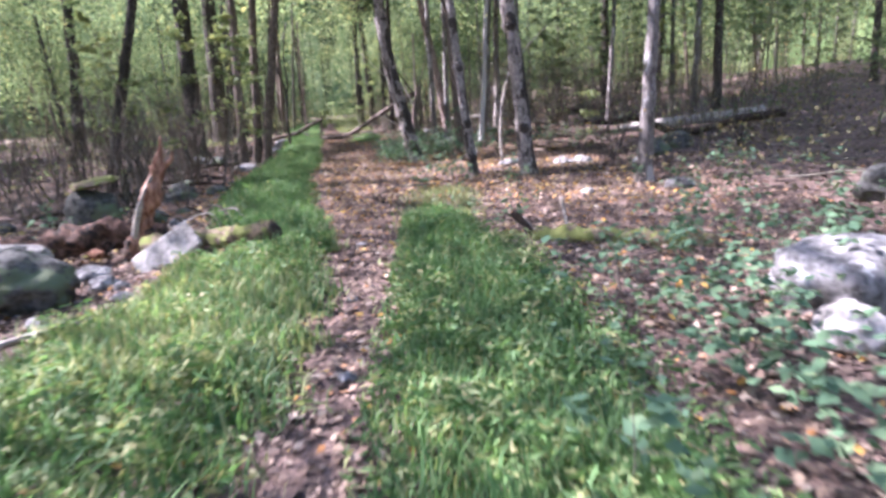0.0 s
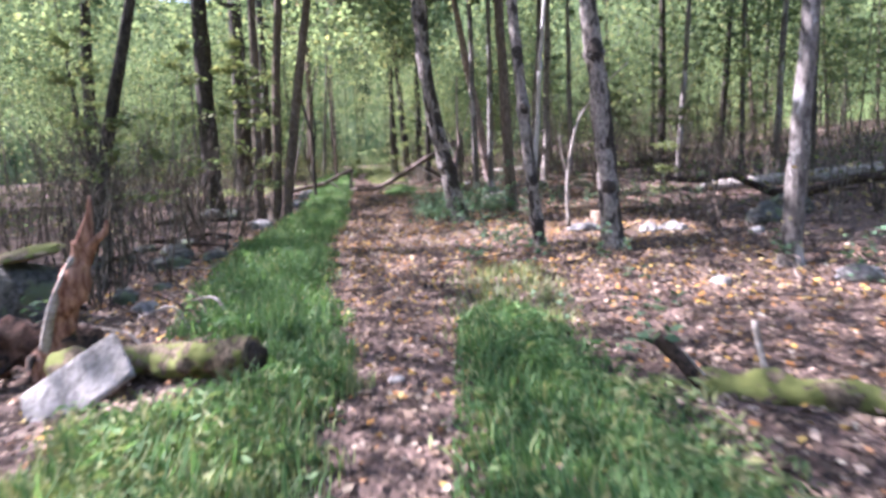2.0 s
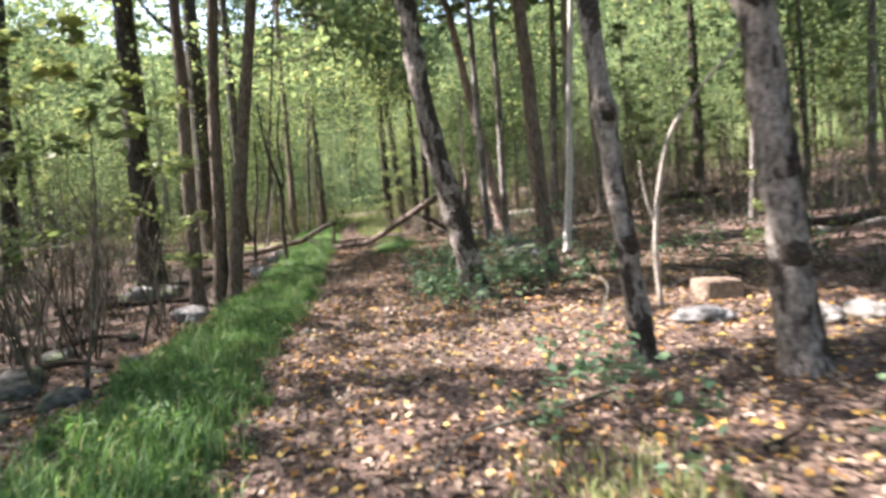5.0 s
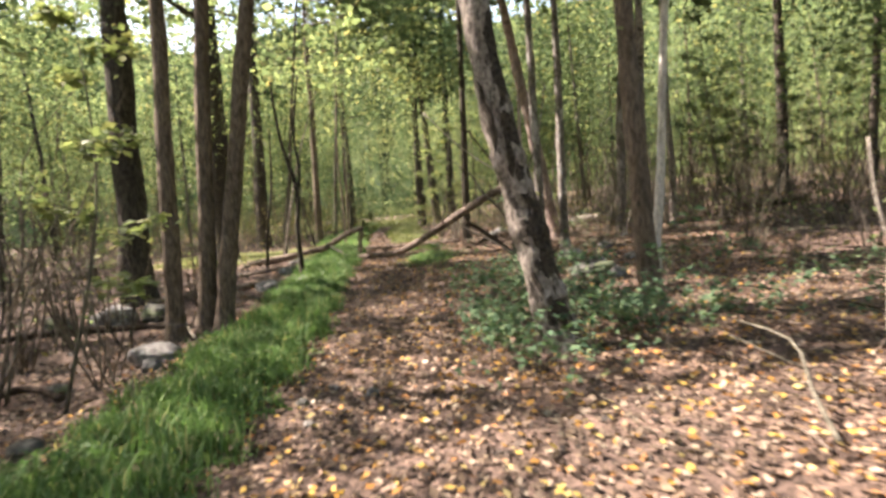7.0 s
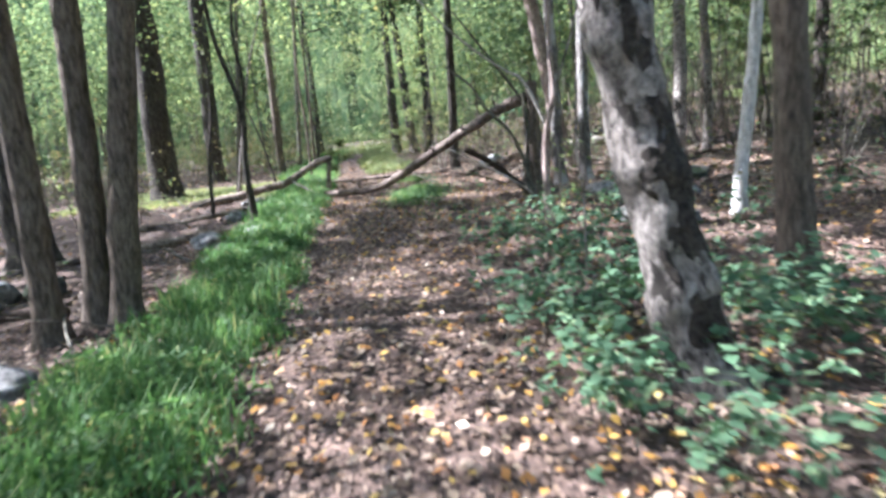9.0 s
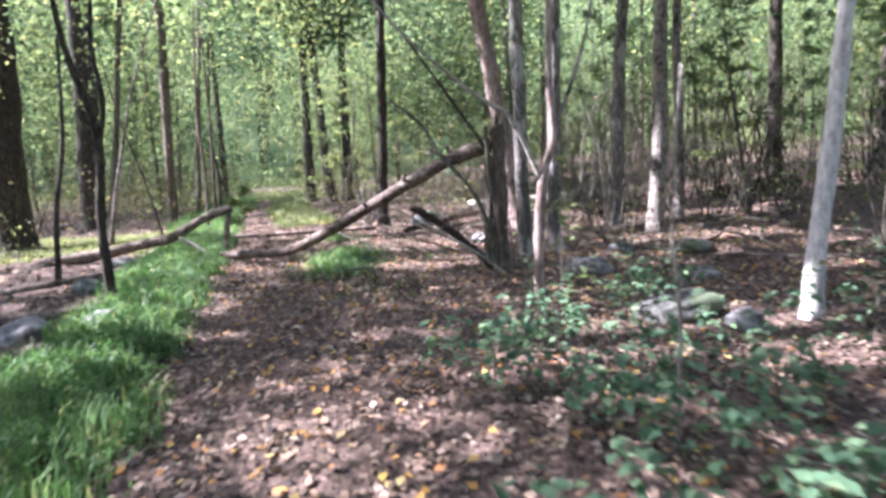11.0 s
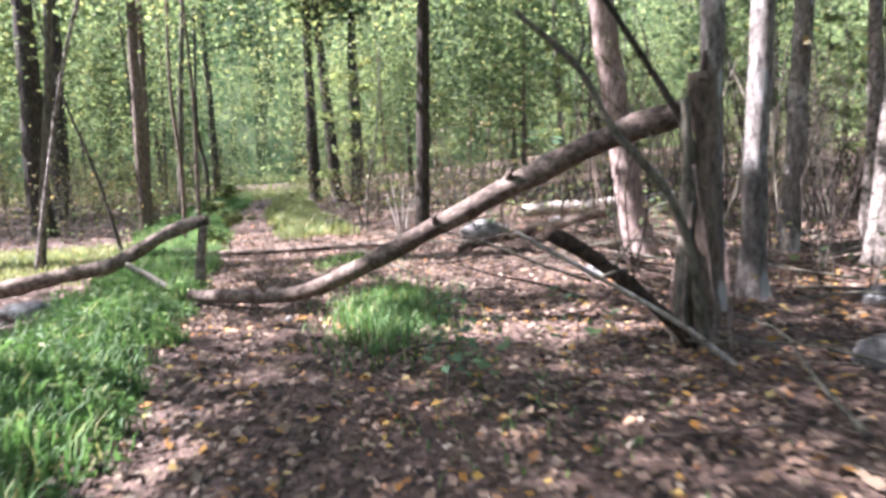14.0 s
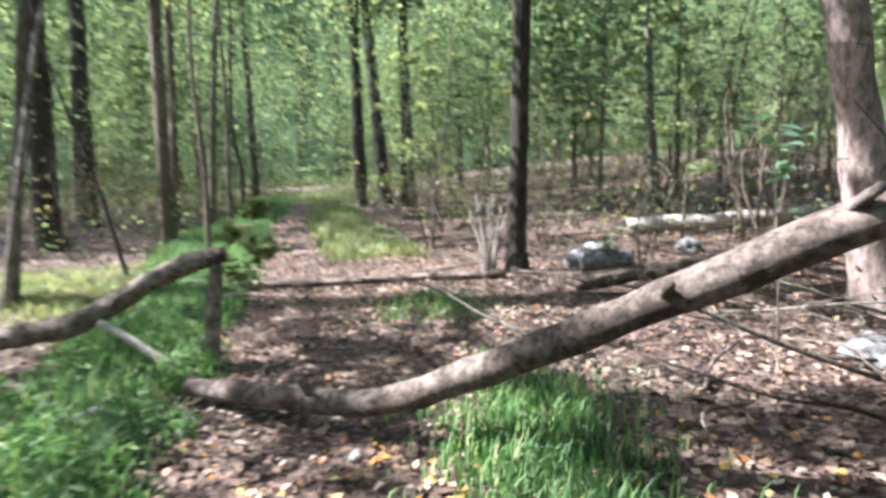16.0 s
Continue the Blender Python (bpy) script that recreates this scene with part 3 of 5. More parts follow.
# ---- understory: leafy saplings and shrubs ----
def sapling(label, height, stem, leaves, seed, leaf_mat, x=-70.0, y=0.0, leafsize=0.09, start=0.3, bark="olive", group="saplings of the undergrowth", name="sapling", lean=0.03):
    rng = np.random.default_rng(seed)
    t = thing(name, x, y, gz(x, y) - 0.03, label, name, group)
    top = Vector((lean * height + rng.normal() * 0.05 * height, rng.normal() * 0.05 * height, height))
    mid = top * 0.5 + Vector((rng.normal() * 0.04 * height, rng.normal() * 0.04 * height, 0))
    line = spline(((0, 0, 0), mid, top), 14)
    v, f = tube(line, [stem * (1 - 0.85 * i / 13) for i in range(14)], 6, 0.1, seed)
    solid("stem", v, f, BARK[bark], t)
    pos = []
    nb = max(4, int(height * 2.2))
    tv, tf = [], []
    for i in range(nb):
        u = start + (1 - start) * (i + rng.random()) / nb
        b = line[min(13, int(u * 13))]
        a = rng.uniform(0, 6.28)
        L = (0.28 + 0.22 * height * (1.15 - u)) * rng.uniform(0.6, 1.1)
        e = b + Vector((math.cos(a) * L, math.sin(a) * L, L * rng.uniform(-0.05, 0.4)))
        vv, ff = tube([b, b.lerp(e, 0.5) + Vector((0, 0, 0.06 * L)), e], [stem * 0.3, stem * 0.2, stem * 0.08], 4, 0, 0, False)
        o = len(tv)
        tv += vv
        tf += [tuple(q + o for q in fc) for fc in ff]
        k = max(3, leaves // nb)
        w = rng.random(k) ** 0.7
        side = np.array([-math.sin(a), math.cos(a), 0])
        q = np.outer(1 - w, np.array(b)) + np.outer(w, np.array(e)) + np.outer(rng.normal(size=k) * 0.16 * L * (0.4 + w), side)
        q[:, 2] += rng.normal(size=k) * 0.035 * (1 + L)
        pos.append(q)
    tagged(solid("branching", tv, tf, BARK[bark], t), kind="stuff")
    p = np.concatenate(pos)
    v, tr = leaf_arrays(rng, p, rng.uniform(0.7, 1.25, len(p)) * leafsize, 0.65, 0.62)
    tagged(tri_mesh("foliage", v, tr, leaf_mat, t), kind="stuff")
    return t


kinds = [
    sapling("thin leafy sapling with layered green leaves", 4.6, 0.028, 620, 1, LEAF, -72, 0, 0.13, 0.3),
    sapling("thin leafy sapling with yellow-green leaves", 3.8, 0.022, 560, 2, LEAF_YELLOW, -74, 0, 0.12, 0.28),
    sapling("tall leafy sapling with layered green leaves", 6.4, 0.035, 820, 3, LEAF, -76, 0, 0.15, 0.35),
    sapling("sparse sapling with few green leaves", 3.2, 0.016, 260, 4, LEAF, -78, 0, 0.1, 0.3),
    sapling("leafy shrub with yellow-green leaves", 2.4, 0.014, 420, 5, LEAF_YELLOW, -80, 0, 0.1, 0.15),
]
rng = np.random.default_rng(8)
count = 0
while count < 235:
    x, y = rng.uniform(-30, 27), rng.uniform(4, 66)
    l, r = trail_l(y), trail_r(y)
    off = max(l - x, x - r)
    if off < (1.9 if y < 30 else 0.9) or (x > r and off < 6 and y < 32) or (x < l and off < 4.2 and y < 33):
        continue
    if y < 16 and off < 5.5:
        continue
    if abs(x + 9) < 3 and abs(y - 31) < 2.5:
        continue
    if shades(x, y, (2, 4, 6), (0.8, 1.3, 1.0, 1.0)):
        continue
    k = int(rng.integers(0, 5))
    if y < 22 and off < 9:
        k = (3, 4, 1)[k % 3]
    copy_thing(kinds[k], pose(x, y, gz(x, y) - 0.03, rng.uniform(-4, 4), rng.uniform(-4, 4), rng.uniform(0, 360)))
    count += 1


# far woods behind: leaves past counting
def far_woods():
    rng = np.random.default_rng(21)
    n = 7000
    a = rng.uniform(0, 2 * math.pi, n)
    r = rng.uniform(36, 70, n)
    c = np.stack([-4 + np.sin(a) * r, 18 + np.cos(a) * r, rng.uniform(0.3, 21, n)], 1)
    c = np.repeat(c, 12, 0) + rng.normal(size=(n * 12, 3)) * [1.0, 1.0, 0.4]
    c[:, 2] = np.maximum(c[:, 2], 0.2) + ground_z(c[:, 0], c[:, 1])
    keep = ~((c[:, 0] > trail_l(c[:, 1]) - 0.9) & (c[:, 0] < trail_r(c[:, 1]) + 0.9) & (c[:, 2] < 3.0) & (c[:, 1] < 60))
    c = c[keep]
    v, t = leaf_arrays(rng, c, rng.uniform(0.2, 0.4, len(c)), 0.45, 0.75)
    return tagged(tri_mesh("far_foliage", v, t, LEAF), "dense green foliage of the far woods", "foliage", kind="stuff")


def understory(name, label, n, per, zs, size, mat, seed, area, clear, flat=0.55, puff=(0.7, 0.7, 0.16), ymin=0.0, gap=-0.35):
    """Leaf sprays hung between the trunks, past counting; clear is the way kept free beside the trail."""
    rng = np.random.default_rng(seed)
    x, y = rng.uniform(area[0], area[1], n), rng.uniform(area[2], area[3], n)
    l, r = trail_l(y), trail_r(y)
    off = np.maximum(l - x, x - r)
    patch = np.sin(x * 0.55 + 1.3 * np.sin(y * 0.3)) * np.sin(y * 0.47 + np.sin(x * 0.4))
    ok = (off > clear + np.where(y < 32, ymin, 0)) & (patch > gap)
    x, y = x[ok], y[ok]
    c = np.stack([x, y, rng.uniform(zs[0], zs[1], len(x))], 1)
    c = np.repeat(c, per, 0) + rng.normal(size=(len(x) * per, 3)) * puff
    c[:, 2] = np.maximum(c[:, 2], 0.04) + ground_z(c[:, 0], c[:, 1])
    c = c[keep_leaf(rng, c, 0.08)]
    v, t = leaf_arrays(rng, c, rng.uniform(size[0], size[1], len(c)), flat, 0.65)
    return tagged(tri_mesh(name, v, t, mat), label, "foliage", kind="stuff")


understory("hanging_foliage", "layered green leaf sprays between the trunks", 4400, 26, (2.3, 8.5), (0.065, 0.12), LEAF, 61, (-30, 26, 14, 62), 0.3, 0.78, (0.85, 0.85, 0.1), 2.6)
understory("hanging_foliage", "layered yellow-green leaf sprays between the trunks", 1500, 24, (1.9, 6.5), (0.065, 0.115), LEAF_YELLOW, 62, (-30, 26, 14, 62), 0.6, 0.78, (0.85, 0.85, 0.1), 3.2)
# leaf layer added above the view to shade the trail's start and bank
understory("hanging_foliage", "high green canopy over the trail's start, added for shade", 430, 18, (7.0, 11.5), (0.16, 0.27), LEAF, 69, (-10.5, -2.6, -1.0, 9.5), 1.0, gap=-0.8)
# two more overhead layers, added to darken the woods below them
understory("hanging_foliage", "high green canopy added to shade the woods", 2000, 18, (9.5, 15.5), (0.22, 0.38), LEAF, 71, (-28, 18, 11, 46), -8.0, puff=(1.0, 1.0, 0.35), gap=-0.75)
understory("hanging_foliage", "high dense canopy beyond the hollow, added for shade", 1100, 18, (9.0, 17.0), (0.26, 0.42), LEAF, 73, (-46, -20, 2, 44), -8.0, puff=(1.1, 1.1, 0.4), gap=-1.0)
understory("hanging_foliage", "sunlit yellow-green sprays reaching over the trail", 300, 26, (3.4, 7.5), (0.07, 0.12), LEAF_YELLOW, 72, (-9.5, -1.0, 27, 46), -4.0, gap=-0.8)
understory("hanging_foliage", "high green foliage between the tall trunks", 1500, 20, (6.0, 14.0), (0.12, 0.22), LEAF, 68, (-30, -6, 14, 52), 1.0)
understory("hanging_foliage", "tall green crowns closing the woods", 700, 16, (7.0, 20.0), (0.25, 0.42), LEAF, 70, (-40, -15, 32, 60), 1.0, gap=-1.0)
understory("hanging_foliage", "green leaves arching high over the trail", 420, 18, (4.0, 8.5), (0.09, 0.15), LEAF, 66, (-14, -1, 30, 60), -3.0, ymin=3.4)
understory("hanging_foliage", "pale green leaves closing the end of the trail", 900, 20, (0.2, 9.0), (0.12, 0.22), LEAF_YELLOW, 67, (-24, -2, 58, 72), -6.0)
understory("brush_foliage", "withered brown-green brush on the forest floor", 4600, 15, (0.1, 1.0), (0.04, 0.085), LEAF_BROWN, 63, (-30, 26, 3, 66), 0.9, 0.3, (0.5, 0.5, 0.25), 2.6, -0.9)
understory("brush_foliage", "tall withered brown brush between the far trunks", 2600, 14, (0.3, 2.6), (0.055, 0.11), LEAF_BROWN, 76, (-30, 26, 25, 66), 0.7, 0.3, (0.5, 0.5, 0.35), 2.8, -0.9)
understory("brush_foliage", "low green brush on the forest floor", 2000, 13, (0.1, 0.9), (0.06, 0.12), LEAF, 64, (-26, 20, 15, 70), 0.4, 0.3, (0.4, 0.4, 0.2), 3.4, -0.8)
understory("brush_foliage", "reddish-brown brush beside the far trail", 300, 16, (0.3, 1.9), (0.06, 0.12), LEAF_BROWN, 75, (-14, -7.4, 38, 48), 0.6, 0.3, (0.45, 0.45, 0.3), 0.0, -1.0)
understory("brush_foliage", "low pale green brush at the end of the trail", 420, 14, (0.05, 1.1), (0.1, 0.2), LEAF_YELLOW, 77, (-26, -3, 56, 72), -8.0, 0.4, (0.6, 0.6, 0.25), 0.0, -1.0)

far_woods()


def backdrop():
    m, nt, b = blank("distant_woods", 1.0)
    f = noise_tex(nt, 0.35, 8, (1, 1, 0.8))
    c = noise_tex(nt, 0.9, 5, (1, 1, 0.06))
    col = ramp(nt, ((0.3, (0.03, 0.05, 0.02)), (0.5, (0.12, 0.18, 0.06)), (0.7, (0.32, 0.38, 0.16))), f)
    col = mixed(nt, col, ramp(nt, ((0.42, (0.35, 0.33, 0.3)), (0.5, W)), c), 1.0, "MULTIPLY")
    nt.links.new(col, b.inputs["Base Color"])
    v, f = [], []
    n = 96
    for i in range(n):
        a = 2 * math.pi * i / n
        x, y = -4 + 82 * math.sin(a), 18 + 82 * math.cos(a)
        top = 26 + 4 * noise.noise((math.sin(a) * 6, math.cos(a) * 6, 0))
        v += [(x, y, gz(x, y) - 2), (x, y, top)]
    for i in range(n):
        j = (i + 1) % n
        f.append((2 * i, 2 * j, 2 * j + 1, 2 * i + 1))
    return tagged(solid("backdrop", v, f, m), "hazy green wall of distant woods", "distant woods", kind="structure")


backdrop()


# ---- forest floor cover ----
def litter(name, label, n, area, size, mat, seed, where=None, lift=0.012):
    rng = np.random.default_rng(seed)
    x = rng.uniform(area[0], area[1], n)
    y = rng.uniform(area[2], area[3], n)
    if where is not None:
        ok = where(x, y, rng)
        x, y = x[ok], y[ok]
    z = ground_z(x, y) + lift + rng.uniform(0, 0.02, len(x))
    v, t = leaf_arrays(rng, np.stack([x, y, z], 1), rng.uniform(size[0], size[1], len(x)), 0.72, 0.72)
    return tagged(tri_mesh(name, v, t, mat), label, "leaf litter", kind="stuff")


litter("leaf_litter", "brown and tan fallen leaves covering the floor", 135000, (-6.5, 4.5, -1, 34), (0.032, 0.078), LITTER, 31)
litter("leaf_litter", "sparser brown fallen leaves in the woods", 52000, (-17, 14, -1, 60), (0.06, 0.13), LITTER, 32, lambda x, y, r: (x < -6.2) | (x > 4.2) | (y > 33.5))
litter("tan_leaf_litter", "curled dry tan leaves on the trail", 8500, (-5, 4.5, -0.5, 30), (0.04, 0.088), LITTER_TAN, 34, None, 0.02)
litter("golden_leaf_litter", "scattered yellow and orange fallen leaves", 10500, (-5, 3.5, 0.5, 26), (0.042, 0.085), LITTER_GOLD, 33,
       lambda x, y, r: r.random(len(x)) < (0.3 + 0.6 * step(7, 9, y) * (1 - step(16, 19, y)) + 0.15 * step(16, 18, y)), 0.02)


def scatter(rng, n, area):
    """Places in a rectangle, or between two lines beside the trail where area ends with a rule for them."""
    y = rng.uniform(area[2], area[3], n)
    if len(area) > 4:
        lo, hi = area[4](y)
        return lo + (hi - lo) * rng.uniform(-0.2, 1.2, n), y
    return rng.uniform(area[0], area[1], n), y


def grass(name, label, n, area, height, mat, seed, where, width=0.007, bend=0.5):
    rng = np.random.default_rng(seed)
    x, y = scatter(rng, n, area)
    p = where(x, y)
    clump = 0.5 + 0.5 * np.sin(x * 5.3 + np.sin(y * 3.1) * 2) * np.sin(y * 4.7 + np.sin(x * 4.1) * 2)
    ok = rng.random(n) < p * (0.45 + 0.55 * clump)
    x, y, p = x[ok], y[ok], p[ok]
    n = len(x)
    h = rng.uniform(height[0], height[1], n) * (0.55 + 0.45 * np.clip(p, 0, 1)) 
    a = rng.uniform(0, 2 * math.pi, n)
    d = np.stack([np.cos(a), np.sin(a), np.zeros(n)], 1)
    s = np.stack([-np.sin(a), np.cos(a), np.zeros(n)], 1) * (width * rng.uniform(0.6, 1.3, n))[:, None]
    b = np.stack([x, y, ground_z(x, y) - 0.01], 1)
    k = (bend * rng.uniform(0.4, 1.4, n) * h)[:, None]
    up = np.array([0, 0, 1.0])
    m = b + d * k * 0.3 + up * (h * 0.6)[:, None]
    tip = b + d * k + up * (h * rng.uniform(0.7, 1.0, n))[:, None]
    v = np.stack([b - s, b + s, m + s * 0.8, m - s * 0.8, tip], 1).reshape(-1, 3)
    i = np.arange(n)[:, None] * 5
    t = np.concatenate([i + [0, 1, 2], i + [0, 2, 3], i + [3, 2, 4]], 1).reshape(-1, 3)
    return tagged(tri_mesh(name, v, t, mat), label, "grass", kind="stuff")


def stilt(name, label, n, area, height, mat, seed, where):
    """Low leafy grass: many short broad blades at all heights."""
    rng = np.random.default_rng(seed)
    x, y = scatter(rng, n, area)
    p = where(x, y)
    ok = rng.random(n) < p
    x, y, p = x[ok], y[ok], p[ok]
    bump = 0.55 + 0.45 * np.sin(x * 4.3 + np.sin(y * 2.1) * 2) * np.sin(y * 3.7 + np.sin(x * 3.1) * 2)
    z = ground_z(x, y) + rng.uniform(height[0], height[1], len(x)) * (0.4 + 0.6 * p) * bump
    v, t = leaf_arrays(rng, np.stack([x, y, z], 1), rng.uniform(0.05, 0.11, len(x)), 0.35, 0.26)
    return tagged(tri_mesh(name, v, t, mat), label, "grass", kind="stuff")


def band(x, lo, hi, soft=0.2):
    return step(lo - soft, lo + soft, x) * (1 - step(hi - soft, hi + soft, x))


def verge(y):
    return np.interp(y, (0, 4.6, 6, 6.4, 7.4, 8, 9.5, 11, 14, 18, 22, 26, 30, 36, 60), (-2.9, -2.8, -2.4, -1.8, -1.8, -2.75, -3.3, -3.6, -4.2, -4.55, -5.1, -5.9, -6.3, -8.3, -11.3)), trail_l(y)


def strip_left(x, y):
    out, l = verge(y)
    ragged = 0.16 * np.sin(y * 5.1 + 2 * np.sin(y * 1.7)) + 0.1 * np.sin(y * 11.3)
    return band(x, out + ragged * 1.4, l + ragged * 0.7, 0.22)


grass("grass_verge", "lush green grass along the trail's edge", 105000, (-13, -0.5, -0.5, 56, verge), (0.14, 0.34), GRASS, 41, strip_left)
grass("grass_verge", "yellowing grass beside the mossy log", 16000, (-3, -0.7, 3.2, 7.5), (0.10, 0.28), GRASS_PALE, 42, strip_left)
grass("grass_patch", "green grass and seedlings beside the trail", 34000, (-0.5, 1.4, -0.5, 8.5), (0.10, 0.26), GRASS, 43,
      lambda x, y: band(x, trail_r(y), np.interp(y, (0, 4, 6, 8.5), (0.9, 0.85, 0.5, 0.1)), 0.3))
grass("grass_patch", "yellowish grass tufts on the trail", 8000, (-1.0, 0.8, 7, 11.5), (0.08, 0.2), GRASS_PALE, 44,
      lambda x, y: 0.8 * band(x, -0.5, 0.5, 0.3) * band(y, 7.5, 10.8, 0.6))
grass("grass_tuft", "bright green grass tuft by the fallen log", 16000, (-3.6, -1.6, 24.0, 27.6), (0.10, 0.25), GRASS, 45,
      lambda x, y: np.exp(-((x + 2.72) / 0.42) ** 2 - ((y - 25.6) / 0.9) ** 2) * 1.5)
grass("grass_patch", "pale sunlit grass in the open hollow", 30000, (-13, -6, 27.8, 33.5), (0.06, 0.2), GRASS_PALE, 48,
      lambda x, y: 0.7 * band(x, -12.5, trail_l(y) - 1.0, 0.6) * band(y, 28.3, 33, 0.8), 0.01)
grass("grass_patch", "pale grass beside the far trail", 26000, (-11.5, -1.5, 32.5, 58, lambda y: (trail_r(y) - 0.1, trail_r(y) + 1.3)), (0.15, 0.4), GRASS_PALE, 46,
      lambda x, y: 0.8 * band(x, trail_r(y) - 0.1, trail_r(y) + 1.3, 0.3), 0.012)
grass("grass_patch", "green grass beside the far trail", 6000, (-4.2, -2.2, 27.8, 30.4), (0.08, 0.22), GRASS, 49,
      lambda x, y: np.exp(-((x + 3.1) / 0.45) ** 2 - ((y - 29.0) / 0.6) ** 2))
grass("grass_patch", "pale green grass at the far end of the trail", 16000, (-16, -4, 50, 64), (0.2, 0.5), GRASS_PALE, 50, lambda x, y: 0.7 * band(x, -15, -5, 0.8) * band(y, 51, 63, 1.0), 0.02)
grass("grass_patch", "sparse low grass on the leafy ground", 9000, (-3.6, 0.5, 19, 25), (0.06, 0.16), GRASS, 47,
      lambda x, y: 0.35 * np.exp(-((x + 2.1) / 0.7) ** 2 - ((y - 23.2) / 0.9) ** 2))


stilt("leafy_grass", "leafy blades of the green verge", 105000, (-13, -0.5, -0.5, 56, verge), (0.03, 0.3), GRASS, 51, strip_left)
stilt("leafy_grass", "leafy blades of the trailside patch", 36000, (-0.5, 1.6, -0.5, 8.5), (0.03, 0.26), GRASS, 52,
      lambda x, y: band(x, trail_r(y), np.interp(y, (0, 4, 6, 8.5), (1.0, 0.95, 0.6, 0.1)), 0.4))
stilt("leafy_grass", "pale leafy blades among the verge grass", 26000, (-3, 1.2, -0.5, 6.6), (0.08, 0.3), GRASS_PALE, 53,
      lambda x, y: 0.8 * np.maximum(strip_left(x, y), band(x, trail_r(y), 0.8, 0.3)))


# ---- fallen timber ----
def timber(name, label, category, points, r0, r1, material, segs=14, n=22, rough=0.14, seed=0, group="", part_name="trunk"):
    """A fallen trunk, stick or branch along world points; its base is the first point."""
    o = Vector(points[0])
    t = thing(name, *o, label, category, group)
    limb(part_name, [Vector(p) - o for p in points], r0, r1, material, t, segs, n, rough=rough, seed=seed)
    return t


def rel(t, pts):
    o = Vector(t.location)
    return [Vector(p) - o for p in pts]


log = timber("fallen_log", "bare brown fallen trunk sagging across the trail", "log",
             ((-4.72, 26.62, 0.26), (-4.27, 26.37, 0.27), (-3.74, 26.08, 0.30), (-3.38, 25.87, 0.39), (-3.05, 25.7, 0.55), (-2.54, 25.4, 0.82), (-1.96, 25.08, 1.14), (-1.36, 24.75, 1.46), (-0.96, 24.52, 1.65), (-0.60, 24.32, 1.76)),
             0.067, 0.095, LOGWOOD, 16, 44, 0.2, 3)
for k, (p, q, r) in enumerate((((-3.9, 26.1, 0.36), (-3.93, 26.0, 0.47), 0.03), ((-1.75, 24.93, 1.33), (-1.72, 24.8, 1.42), 0.03), ((-2.3, 25.2, 1.0), (-2.32, 25.1, 1.06), 0.03), ((-1.1, 24.6, 1.68), (-1.15, 24.55, 1.8), 0.028))):
    limb("branch_stub", rel(log, (p, Vector(p).lerp(Vector(q), 0.5), q)), r, r * 0.7, LOGWOOD, log, 8, 5, seed=k)
limb("broken_end", rel(log, ((-0.66, 24.36, 1.735), (-0.58, 24.31, 1.765), (-0.50, 24.27, 1.785))), 0.085, 0.045, ROTWOOD, log, 12, 6, "dark splintered end", 0.5, 9)

post = timber("broken_post", "short grey upright stub propping a fallen limb", "stump", ((-4.86, 27.42, gz(-4.86, 27.42) - 0.05), (-4.82, 27.46, 0.5), (-4.77, 27.5, 0.90)), 0.062, 0.05, DEADWOOD, 12, 14, 0.2, 4)
timber("fallen_limb", "crooked weathered limb resting on a short stub", "log", ((-4.70, 27.5, 0.97), (-4.95, 27.5, 0.92), (-5.25, 27.5, 0.80), (-5.65, 27.5, 0.58), (-5.95, 27.5, 0.47), (-6.4, 27.5, 0.41), (-7.05, 27.5, 0.29), (-8.0, 27.3, 0.2)), 0.062, 0.105, DEADWOOD, 12, 34, 0.28, 5)
timber("fallen_limb", "thin pale limb slanting into the grass", "branch", ((-5.62, 27.4, 0.52), (-5.35, 27.35, 0.36), (-5.1, 27.3, 0.2), (-4.85, 27.25, 0.1)), 0.03, 0.045, PALEWOOD, 8, 12, 0.15, 6)
timber("fallen_limb", "long weathered limb lying beside the verge", "log", ((-5.0, 23.35, 0.2), (-5.6, 23.0, 0.16), (-6.2, 22.9, 0.12), (-7.2, 22.2, 0.06), (-8.4, 21.6, 0.0)), 0.05, 0.07, DEADWOOD, 10, 24, 0.2, 7)
timber("fallen_limb", "long grey limb lying in the hollow", "log", ((-5.7, 26.0, 0.25), (-6.6, 25.1, 0.18), (-7.8, 24.4, 0.12), (-9.2, 24.0, 0.05)), 0.045, 0.07, DEADWOOD, 10, 24, 0.2, 8)
timber("fallen_branch", "dark rotten branch propped over the leaves", "branch", ((-1.72, 23.9, 1.02), (-1.55, 23.92, 0.93), (-1.25, 23.95, 0.72), (-0.95, 23.99, 0.46), (-0.78, 24.0, 0.28), (-0.62, 24.02, 0.05)), 0.055, 0.04, ROTWOOD, 12, 22, 0.3, 9)
timber("fallen_branch", "thin pale stick leaning on the dark branch", "stick", ((-1.95, 23.75, 1.05), (-1.4, 23.8, 0.72), (-0.9, 23.75, 0.4), (-0.5, 23.6, 0.06)), 0.012, 0.022, PALEWOOD, 7, 14, 0.1, 10)
timber("dead_branch", "dead bare branch leaning against the stump", "branch", ((-0.60, 23.98, 0.1), (-0.74, 23.85, 0.7), (-0.93, 23.8, 1.2), (-1.30, 23.8, 1.64), (-1.52, 23.8, 2.02), (-1.90, 23.8, 2.36)), 0.036, 0.016, BARK["olive"], 8, 26, 0.15, 11)
